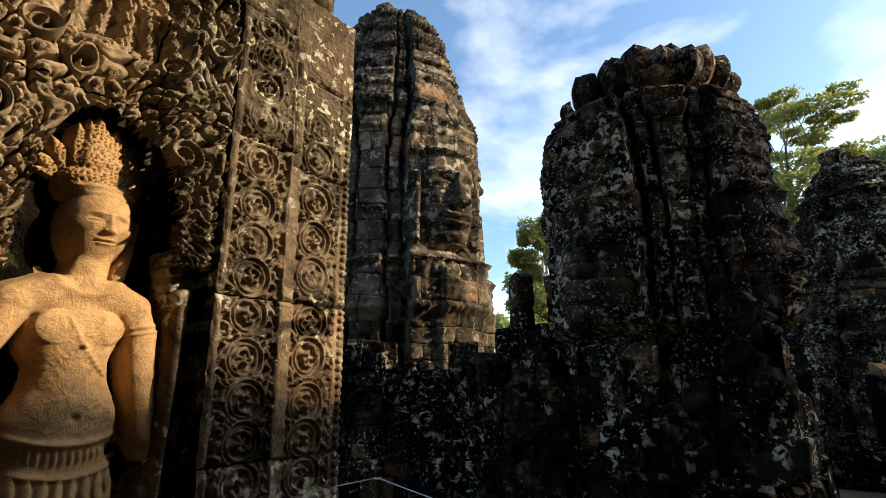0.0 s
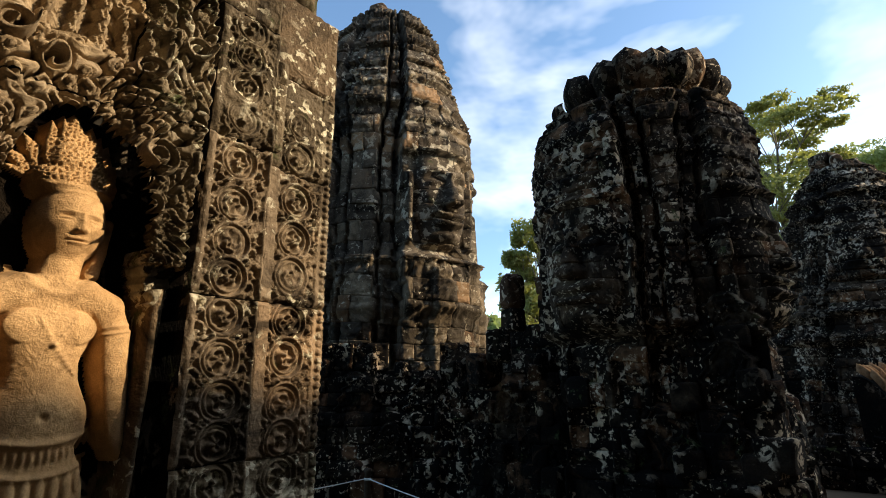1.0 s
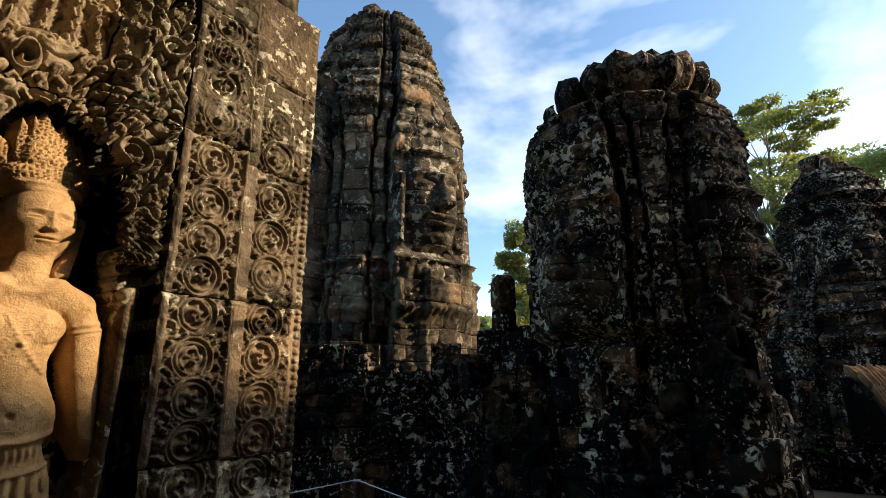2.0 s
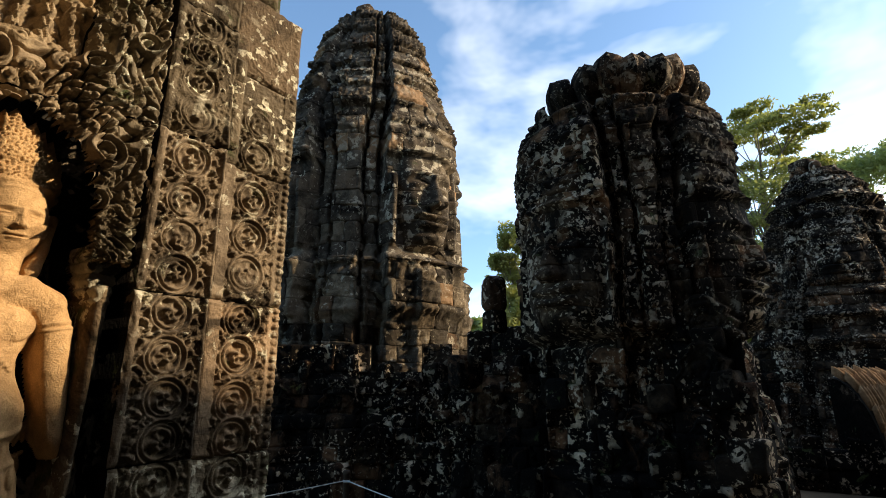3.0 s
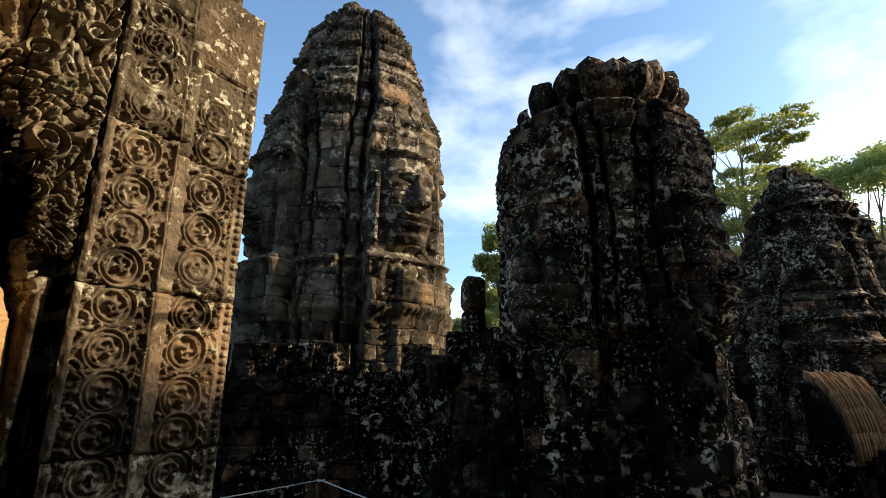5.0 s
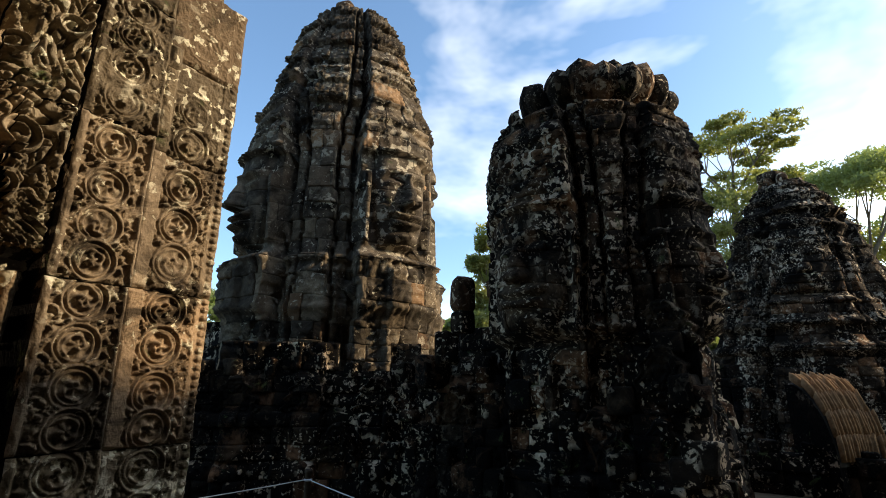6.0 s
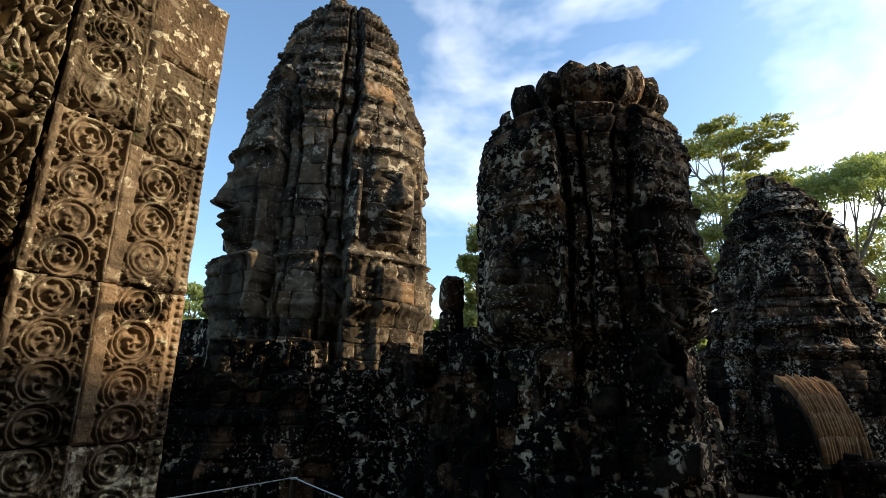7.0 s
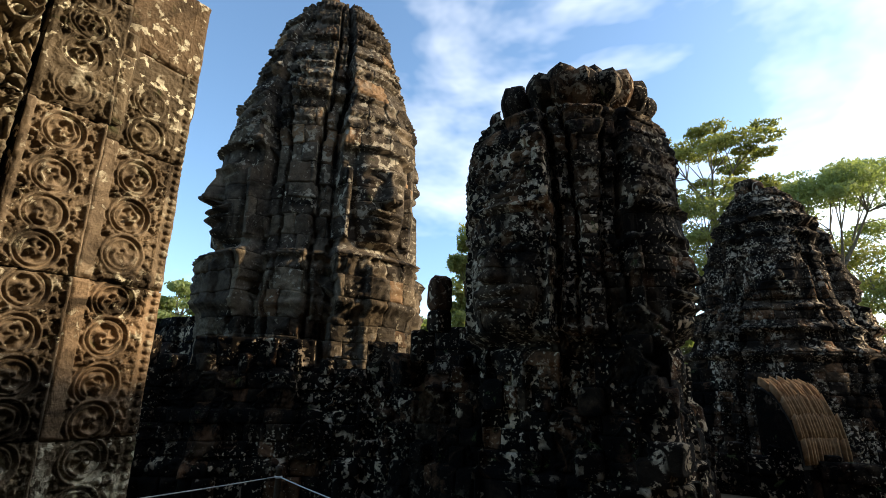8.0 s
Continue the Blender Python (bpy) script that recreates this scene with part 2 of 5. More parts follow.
def block(surf, u0, u1, v0, v1, step, depth, rng, proud=0.02, round_=0.035, gap=0.006, rough=0.012):
    """One weathered block cut out of a surface: surf(U, V, H) gives the place of a point H metres in front of the surface."""
    nu, nv = max(4, int((u1 - u0) / step) + 2), max(4, int((v1 - v0) / step) + 2)
    a, b = np.linspace(0, 1, nu), np.linspace(0, 1, nv)
    # crowd the lines towards the edges, so that the arrises are crisp
    a, b = (0.5 - 0.5 * np.cos(a * np.pi)) * 0.45 + a * 0.55, (0.5 - 0.5 * np.cos(b * np.pi)) * 0.45 + b * 0.55
    U, V = np.meshgrid(u0 + gap + (u1 - u0 - 2 * gap) * a, v0 + gap + (v1 - v0 - 2 * gap) * b)
    edge = np.minimum(np.minimum(U - u0, u1 - U), np.minimum(V - v0, v1 - V))
    off = rng.uniform(-proud, proud)
    tu, tv = rng.uniform(-1, 1) * proud * 0.7, rng.uniform(-1, 1) * proud * 0.7
    H = off + tu * (2 * (U - u0) / (u1 - u0) - 1) + tv * (2 * (V - v0) / (v1 - v0) - 1)
    H = H - round_ * (1 - smooth(0, round_ * 1.4, edge)) ** 1.5
    k = rng.uniform(0, 50)
    H = H + rough * (0.6 * fbm(U * 6 + k, V * 6, V * 0 + k, 2) + 0.6 * fbm(U * 17 + k, V * 17, V * 0 + k, 2))
    # a corner knocked off now and then
    if rng.random() < 0.35:
        cu, cv = (u0, u1)[rng.integers(2)], (v0, v1)[rng.integers(2)]
        H = H - 0.08 * (1 - smooth(0.02, rng.uniform(0.06, 0.2), np.hypot(U - cu, V - cv)))
    front = surf(U, V, H).reshape(-1, 3)
    f, ring = grid_faces(nu, nv)
    back = surf(U.ravel()[ring][None], V.ravel()[ring][None], np.full((1, len(ring)), -depth)).reshape(-1, 3)
    return np.vstack([front, back]), f


def masonry(owner, surf, u_range, v_range, mat, step, rng, width=(0.4, 0.8), height=(0.28, 0.42), depth=0.22, wrap=False, near=None, limit=290, name="stone_block", skip=None, courses=None, **kw):
    """Lay courses of blocks over a surface. near(u, v) picks those that become parts of their own, the rest is joined."""
    (ua, ub), (va, vb) = u_range, v_range
    made, rest_v, rest_f, base = 0, [], [], 0
    rows = list(courses) if courses else []
    v = va
    if not rows:
        while v < vb - 0.02:
            h = rng.uniform(*height)
            if vb - v - h < 0.16:
                h = vb - v
            rows.append((v, v + h))
            v += h
    for v, v2 in rows:
        u = ua - (rng.uniform(0, width[0]) if wrap else 0)
        while u < ub - 0.03:
            w = rng.uniform(*width)
            if ub - u - w < width[0] * 0.5:
                w = ub - u
            mid = (u + w / 2, (v + v2) / 2)
            u2 = u + w
            if not (skip and skip(*mid)):
                close = near is None or near(*mid)
                vv, ff = block(surf, u, u2, v, v2, step if close else step * 2.2, depth, rng, **kw)
                if close and made < limit:
                    part(name, mesh_of(name, vv.tolist(), ff, mat), owner)
                    made += 1
                else:
                    rest_v.append(vv)
                    rest_f += [tuple(i + base for i in q) for q in ff]
                    base += len(vv)
            u = u2
    if rest_v:
        part("far_masonry", mesh_of("far_masonry", np.vstack(rest_v).tolist(), rest_f, mat), owner, kind="stuff")


def lathe(profile, seg=48, centre=(0, 0), shape=None):
    v, f = [], []
    for z, r in profile:
        for s in range(seg):
            a = 2 * math.pi * s / seg
            rr = r * (shape(a) if shape else 1)
            v.append((centre[0] + rr * math.cos(a), centre[1] + rr * math.sin(a), z))
    n = len(profile)
    for j in range(n - 1):
        for s in range(seg):
            f.append((j * seg + s, j * seg + (s + 1) % seg, (j + 1) * seg + (s + 1) % seg, (j + 1) * seg + s))
    f.append(tuple(reversed(range(seg))))
    f.append(tuple(range((n - 1) * seg, n * seg)))
    return v, f


def boulder(centre, size, rng, turn=0.0, res=9, lump=0.18, square=0.55, mat=TOWER, name="loose_block"):
    """A worn, squarish stone as a mesh."""
    v, f = [], []
    nu, nv = res * 2, res
    k = rng.uniform(0, 90)
    th = np.linspace(0, 2 * np.pi, nu, endpoint=False)
    ph = np.linspace(-np.pi / 2, np.pi / 2, nv + 1)
    T, P = np.meshgrid(th, ph)

    def sp(c):
        return np.sign(c) * np.abs(c) ** square

    x, y, z = sp(np.cos(P)) * sp(np.cos(T)), sp(np.cos(P)) * sp(np.sin(T)), sp(np.sin(P))
    d = 1 + lump * fbm(x * 1.7 + k, y * 1.7, z * 1.7 + k, 3)
    ca, sa = math.cos(turn), math.sin(turn)
    x, y, z = x * d * size[0], y * d * size[1], z * d * size[2]
    pts = np.stack([centre[0] + x * ca - y * sa, centre[1] + x * sa + y * ca, centre[2] + z], -1).reshape(-1, 3)
    for j in range(nv):
        for i in range(nu):
            f.append((j * nu + i, j * nu + (i + 1) % nu, (j + 1) * nu + (i + 1) % nu, (j + 1) * nu + i))
    return mesh_of(name, pts.tolist(), f, mat)


# ---- the carved face of a tower, in units of half its height ----
def features(a, b):
    """Brows, eyes, nose, lips and chin. a: -1..1 across the cheeks, b: -1 chin .. 1 hairline."""
    m = np.abs(a)
    g = 0.27 * gauss(a, 0.10 + 0.07 * smooth(0.25, -0.2, b)) * smooth(-0.29, -0.21, b) * smooth(0.55, 0.25, b) * (0.3 + 0.7 * smooth(0.5, -0.15, b))
    g += 0.10 * gauss(m - 0.15, 0.07) * gauss(b + 0.18, 0.06)
    g += -0.10 * gauss(m - 0.42, 0.19) * gauss(b - 0.20, 0.085) + 0.085 * gauss(m - 0.43, 0.15) * gauss(b - 0.18, 0.05) - 0.05 * gauss(m - 0.43, 0.17) * gauss(b - 0.125, 0.016)
    g += 0.035 * gauss(b - 0.37 + 0.3 * (m - 0.4) ** 2, 0.035) * smooth(0.85, 0.65, m)
    g += 0.09 * gauss(b + 0.415, 0.04) * smooth(0.42, 0.2, m) + 0.10 * gauss(b + 0.54, 0.05) * smooth(0.34, 0.12, m) - 0.09 * gauss(b + 0.475 - 0.1 * a * a, 0.016) * smooth(0.46, 0.32, m)
    g += 0.10 * gauss(b + 0.83, 0.12) * gauss(a, 0.28) + 0.05 * gauss(m - 0.5, 0.25) * gauss(b + 0.12, 0.25)
    return g


def face_relief(a, b):
    """The large face of a tower: a broad mask with hooded eyes, a wide nose, full smiling lips and long ears."""
    m = np.abs(a)
    half = 1.0 - 0.32 * smooth(-0.30, -1.1, b) - 0.05 * smooth(0.5, 1.0, b)
    h = 0.27 * np.clip(1 - (m / half) ** 2.8, 0, 1) ** 0.5 * smooth(-1.08, -0.84, b) ** 0.6
    h -= 0.06 * smooth(0.55, 1.0, b)
    h += 0.07 * gauss(b - 0.50 - 0.10 * gauss(m - 0.45, 0.3), 0.055) * smooth(0.98, 0.8, m)
    h -= 0.14 * gauss(m - 0.43, 0.25) * gauss(b - 0.37, 0.12)
    h += 0.13 * np.clip(1 - ((m - 0.44) / 0.27) ** 2 - ((b - 0.31) / 0.105) ** 2, 0, 1) ** 0.5
    h -= 0.06 * gauss(b - 0.235 - 0.15 * (m - 0.44) ** 2, 0.02) * gauss(m - 0.44, 0.24)
    t = smooth(0.58, -0.18, b)
    h += (0.10 + 0.24 * t) * np.clip(1 - (m / (0.09 + 0.15 * t)) ** 2, 0, 1) ** 0.6 * smooth(-0.28, -0.21, b) * smooth(0.64, 0.5, b)
    h += 0.15 * np.clip(1 - ((m - 0.20) / 0.12) ** 2 - ((b + 0.15) / 0.09) ** 2, 0, 1) ** 0.5
    h += 0.09 * gauss(b + 0.5, 0.2) * gauss(a, 0.5)
    lip = b + 0.50 - 0.16 * m * m
    wide = smooth(0.64, 0.5, m)
    h += 0.14 * gauss(lip - 0.085, 0.06) * wide + 0.16 * gauss(lip + 0.10, 0.07) * smooth(0.56, 0.35, m) - 0.15 * gauss(lip, 0.026) * wide
    h -= 0.08 * gauss(lip + 0.22, 0.05) * gauss(a, 0.4)
    h += 0.12 * gauss(b + 0.84, 0.12) * gauss(a, 0.3) + 0.05 * gauss(m - 0.55, 0.25) * gauss(b + 0.12, 0.25)
    h += 0.18 * smooth(0.13, 0.09, np.abs(m - 1.22)) * smooth(-1.05, -0.95, b) * smooth(0.6, 0.45, b)
    return h


def ornament(u, v, size, seed):
    """Worn carved pattern, 0..1: small lobes and grooves."""
    f1, f2 = cells(u / size + 0.4 * vnoise(u / size, v / size, u * 0 + seed), v / size, seed)
    return np.clip(1 - f1 * 1.1, 0, 1) * smooth(0.02, 0.16, f2 - f1)


def tower(name, label, centre, profile, faces, mat, seed, step, face_z, face_h, face_w, bands=(), v_top=None, corner=0.10, lobe=26, carve=0.03, limit=290, view=-100.0, depth_of_face=1.0, slot=0.12, proud=0.03, width=(0.42, 0.85), height=(0.27, 0.40), tier=0.7, tier_out=0.14):
    """A face tower in courses of blocks. profile: (z, radius); faces: directions, in degrees, of its carved faces."""
    owner = thing(name, label, "tower", "face towers", at=pose(centre[0], centre[1], 0))
    zs, rs = np.array([p[0] for p in profile]), np.array([p[1] for p in profile])
    rmax = rs.max()
    rng = np.random.default_rng(seed)

    def surf(U, V, H):
        th = U / rmax
        V = V + 0.09 * vnoise(U * 0.55, V * 0.35, U * 0 + seed) + 0.03 * vnoise(U * 2.1, V * 0.8, U * 0 + seed)
        R = np.interp(V, zs, rs)
        phi = np.full(U.shape, 9.0)
        for fa in faces:
            dphi = (th - radians(fa) + np.pi) % (2 * np.pi) - np.pi
            phi = np.where(np.abs(dphi) < np.abs(phi), dphi, phi)
        ang = np.degrees(np.abs(phi))
        b = (V - face_z) / face_h
        top_fade = smooth(zs[-1] - 0.2, zs[-1] - 1.6, V)
        # the lobe that bears the face narrows over the diadem like a hood; beside it a deep slot and two piers
        edge = lobe * (1 - 0.22 * smooth(1.2, 3.2, b)) + 0.7 * np.sign(vnoise(V * 2.6, U * 0 + seed, U * 0 + 3.0))
        lob = smooth(edge + 0.9, edge - 0.6, ang)
        pier = smooth(edge + 3.2, edge + 4.2, ang) * smooth(edge + 11.0, edge + 10.2, ang)
        corner_pier = smooth(edge + 12.2, edge + 13.2, ang)
        plan = lob + pier * (1 - corner * 0.75) + corner_pier * (1 - corner * 0.45)
        gap_ = np.clip(1 - lob - pier - corner_pier, 0, 1)
        plan = plan + gap_ * (1 - corner)
        R = R * (1 + (plan - 1) * top_fade) - slot * gap_ * top_fade * (0.3 + 0.7 * smooth(-0.1, 0.5, b + 0.3 * vnoise(U * 3, U * 0 + seed, U * 0)))
        # piers and little porches below the faces
        low = smooth(-1.45, -1.6, b)
        R = R + low * 0.14 * (smooth(0.1, 0.2, np.cos(phi * 9.0)) - 0.4)
        # mouldings, and tiers that step back towards the top
        for z0, z1, out in bands:
            R = R + out * smooth(z0 - 0.015, z0 + 0.015, V) * smooth(z1 + 0.015, z1 - 0.015, V) * (1 - 0.8 * lob * smooth(-1.3, -1.1, b) * smooth(2.0, 1.6, b))
        step_ = ((V + 0.10 * np.sign(vnoise(U * 0.8, U * 0 + seed, U * 0))) / tier) % 1.0
        R = R + tier_out * (0.55 - step_) * smooth(1.5, 1.8, b) * top_fade
        arc = phi * R
        a = arc / face_w
        inside = smooth(1.5, 1.36, np.abs(a)) * smooth(-1.2, -1.06, b) * smooth(1.16, 1.02, b)
        rel = depth_of_face * face_h * face_relief(a, b) * inside
        rel -= 0.10 * face_h * smooth(-1.3, -1.22, b) * smooth(-1.0, -1.1, b) * smooth(1.1, 0.7, np.abs(a))
        # collar of pendant leaves under the chin
        rel += face_h * depth_of_face * lob * smooth(-1.08, -1.5, b) * smooth(-2.6, -2.2, b) * (0.17 + 0.05 * np.abs(np.sin(a * 7)) * smooth(-1.75, -1.7, b) + 0.05 * smooth(-1.42, -1.38, b))
        # diadem: a beaded band, a row of leaves and a headdress in tiers
        crown = smooth(0.98, 1.03, b) * lob * smooth(2.7, 2.5, b)
        rel += crown * face_h * depth_of_face * (0.05 * smooth(1.24, 1.2, b) + 0.05 * np.abs(np.sin(a * 8)) * smooth(1.24, 1.28, b) * smooth(1.62, 1.58, b) + 0.13 * smooth(2.7, 1.1, b) - 0.03 * ((b - 1.2) / 0.36 % 1.0))
        rel += crown * 0.03 * (np.abs(np.sin(a * 11)) - 0.5) * smooth(1.55, 1.65, b)
        mask = np.clip(inside * smooth(1.25, 1.05, np.abs(a)), 0, 1)
        busy = np.clip(crown + (1 - lob) * (0.35 + 0.65 * smooth(1.4, 1.6, b)) + smooth(-1.25, -1.4, b) + smooth(1.5, 1.6, b), 0, 1)
        rel += carve * busy * (ornament(U, V, 0.19, seed) - 0.3) * (0.8 + 0.7 * vnoise(U * 0.9, V * 0.9, U * 0 + seed))
        rel += 0.6 * carve * (ornament(U, V, 0.085, seed + 1) - 0.3) * smooth(-0.3, 0.4, vnoise(U * 1.4, V * 1.4, U * 0 + seed + 9)) * (0.30 + 0.70 * busy) * (1 - 0.8 * mask)
        rel += 0.07 * fbm(U * 0.9, V * 0.9, U * 0 + seed, 3) * (1 - 0.85 * mask)
        R = R + rel + H * (1 - 0.6 * mask)
        return np.stack([R * np.cos(th), R * np.sin(th), V], -1)

    def near(u, v):
        d = (math.degrees(u / rmax) - view + 180) % 360 - 180
        return abs(d) < 88

    u0 = radians(view - 180) * rmax
    top = v_top or zs[-1]
    masonry(owner, surf, (u0, u0 + 2 * np.pi * rmax), (zs[0], top), mat, step, rng, width=width, height=height, near=near, limit=limit, proud=proud, round_=0.011, gap=0.002, rough=0.02)
    v, f = lathe([(z, max(0.05, r * (1 - corner) - 0.26)) for z, r in profile if z <= top] + [(top - 0.05, max(0.05, float(np.interp(top, zs, rs)) - 0.2))], 40)
    part("core", mesh_of("core", v, f, CORE), owner)
    return owner, rng


def rubble_top(owner, rng, z, r, count, size, mat, spread=0.25):
    for k in range(count):
        a = rng.uniform(0, 2 * math.pi)
        q = r * math.sqrt(rng.uniform(0.05, 1))
        s = size * rng.uniform(0.7, 1.35)
        part("cap_stone", boulder((q * math.cos(a), q * math.sin(a), z + rng.uniform(-spread, spread) * (1 - q / r) + 0.1), (s, s * rng.uniform(0.6, 0.9), s * rng.uniform(0.5, 0.9)), rng, a, 8, mat=mat, name="cap_stone"), owner)


# ---- the ground ----
ground = tagged(new("ground", mesh_of("ground", [(-900, -900, -0.6), (900, -900, -0.6), (900, 900, -0.6), (-900, 900, -0.6)], [(0, 1, 2, 3)], EARTH)), "packed brown earth round the temple", "ground", kind="structure")

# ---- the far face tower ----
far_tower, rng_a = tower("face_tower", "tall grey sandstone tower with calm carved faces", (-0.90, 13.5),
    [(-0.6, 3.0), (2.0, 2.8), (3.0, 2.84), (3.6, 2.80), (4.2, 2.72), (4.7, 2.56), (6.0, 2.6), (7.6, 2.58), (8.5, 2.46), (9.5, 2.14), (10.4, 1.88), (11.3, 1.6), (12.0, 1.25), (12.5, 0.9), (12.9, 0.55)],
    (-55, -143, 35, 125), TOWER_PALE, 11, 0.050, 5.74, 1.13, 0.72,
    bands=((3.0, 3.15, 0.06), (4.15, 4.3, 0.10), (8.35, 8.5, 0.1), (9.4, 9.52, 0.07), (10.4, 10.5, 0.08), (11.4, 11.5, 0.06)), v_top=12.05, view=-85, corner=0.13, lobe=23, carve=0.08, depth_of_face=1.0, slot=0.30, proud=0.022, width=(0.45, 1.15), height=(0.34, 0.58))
rubble_top(far_tower, rng_a, 12.0, 0.95, 22, 0.27, TOWER_PALE)

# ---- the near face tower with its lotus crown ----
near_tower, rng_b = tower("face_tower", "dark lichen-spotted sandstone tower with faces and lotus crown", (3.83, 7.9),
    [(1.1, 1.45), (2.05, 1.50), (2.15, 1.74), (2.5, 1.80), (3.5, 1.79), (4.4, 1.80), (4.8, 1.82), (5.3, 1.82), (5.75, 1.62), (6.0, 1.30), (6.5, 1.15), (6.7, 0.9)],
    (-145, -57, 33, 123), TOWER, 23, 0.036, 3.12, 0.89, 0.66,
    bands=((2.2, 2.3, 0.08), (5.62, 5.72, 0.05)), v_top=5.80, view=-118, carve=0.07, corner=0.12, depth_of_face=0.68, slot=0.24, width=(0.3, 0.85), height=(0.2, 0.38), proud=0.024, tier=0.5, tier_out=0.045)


def petal(w, h, bend, mat):
    """A thick lotus petal, standing, bellied outwards (towards +x), its round tip curling over."""
    v, f, nu, nv = [], [], 11, 13
    for side in (1, -1):
        for j in range(nv):
            t = math.sin(j / (nv - 1) * math.pi / 2)
            half = w * (0.70 + 0.30 * math.sin(min(1, t * 1.6) * math.pi / 2)) * math.sqrt(max(0.0, 1 - max(0, (t - 0.60) / 0.402) ** 2.6))
            for i in range(nu):
                s = 2 * i / (nu - 1) - 1
                thick = 0.10 * (1 - 0.5 * t) * (1 - 0.55 * s * s)
                x = bend * (1.2 * math.sin(t * 2.3)) - 0.38 * w * s * s * (1 - 0.2 * t) + side * thick + 0.035 * gauss(s, 0.14) * (side > 0) * (1 - 0.5 * t)
                v.append((x, s * half, h * t))
    n = nu * nv
    for j in range(nv - 1):
        for i in range(nu - 1):
            q = (j * nu + i, j * nu + i + 1, (j + 1) * nu + i + 1, (j + 1) * nu + i)
            f.append(q)
            f.append(tuple(n + k for k in reversed(q)))
    _, ring = grid_faces(nu, nv)
    ring = [int(k) for k in ring]
    f += [(ring[(k + 1) % len(ring)], ring[k], n + ring[k], n + ring[(k + 1) % len(ring)]) for k in range(len(ring))]
    return mesh_of("lotus_petal", v, f, mat)


petals = [petal(0.24, 0.76, 0.27, TOWER), petal(0.22, 0.72, 0.30, TOWER), petal(0.26, 0.79, 0.25, TOWER)]
for k in range(21):
    a = 2 * math.pi * (k + rng_b.uniform(-0.10, 0.10)) / 21
    p = part("lotus_petal", petals[k % 3], near_tower, "worn lotus petal of the crown")
    p.matrix_basis = pose(0.16, -0.06, 5.88, 0, 0, math.degrees(a)) @ pose(0.98, 0, 0, rng_b.uniform(-5, 5), rng_b.uniform(6, 15), rng_b.uniform(-8, 8)) @ Matrix.Diagonal((1, 1, rng_b.uniform(0.86, 1.06), 1))
for k in range(14):
    a = 2 * math.pi * (k + 0.5) / 14
    p = part("lotus_petal", petals[1], near_tower)
    p.matrix_basis = pose(0.16, -0.06, 6.04, 0, 0, math.degrees(a)) @ pose(0.78, 0, 0, rng_b.uniform(-4, 4), 4, 0)
v, f = lathe([(5.7, 1.25), (5.92, 1.15), (6.0, 0.98), (6.25, 0.92), (6.5, 0.75), (6.66, 0.5), (6.72, 0.1)], 28, (0.16, -0.06))
part("crown_boss", mesh_of("crown_boss", v, f, TOWER), near_tower)

# ---- the third tower ----
third_tower, rng_c = tower("face_tower", "weathered dark stone tower tapering in broken tiers", (15.0, 15.7),
    [(-0.6, 3.4), (2.0, 3.0), (2.6, 2.85), (3.4, 2.55), (4.6, 2.2), (6.1, 1.88), (7.3, 1.58), (8.2, 1.12), (8.7, 0.78)],
    (-128, -38, 52, 142), TOWER, 37, 0.10, 5.2, 0.8, 0.72,
    bands=((2.5, 2.75, 0.2), (3.3, 3.5, 0.16), (4.0, 4.15, 0.1), (5.9, 6.05, 0.1), (6.6, 6.75, 0.12), (7.3, 7.45, 0.12), (7.9, 8.05, 0.12), (8.35, 8.45, 0.1)), v_top=8.6, view=-133, carve=0.07, slot=0.22, corner=0.13, tier=0.66, tier_out=0.24)
rubble_top(third_tower, rng_c, 8.7, 0.6, 9, 0.3, TOWER)
part("finial", boulder((-0.3, 0.1, 9.05), (0.45, 0.4, 0.22), rng_c, 0.3, mat=TOWER, name="finial"), third_tower)

# ---- the ruined walls below the towers ----
AX = radians(50.5)
DIR_D, DIR_N = Vector((math.cos(AX), math.sin(AX), 0)), Vector((math.sin(AX), -math.cos(AX), 0))


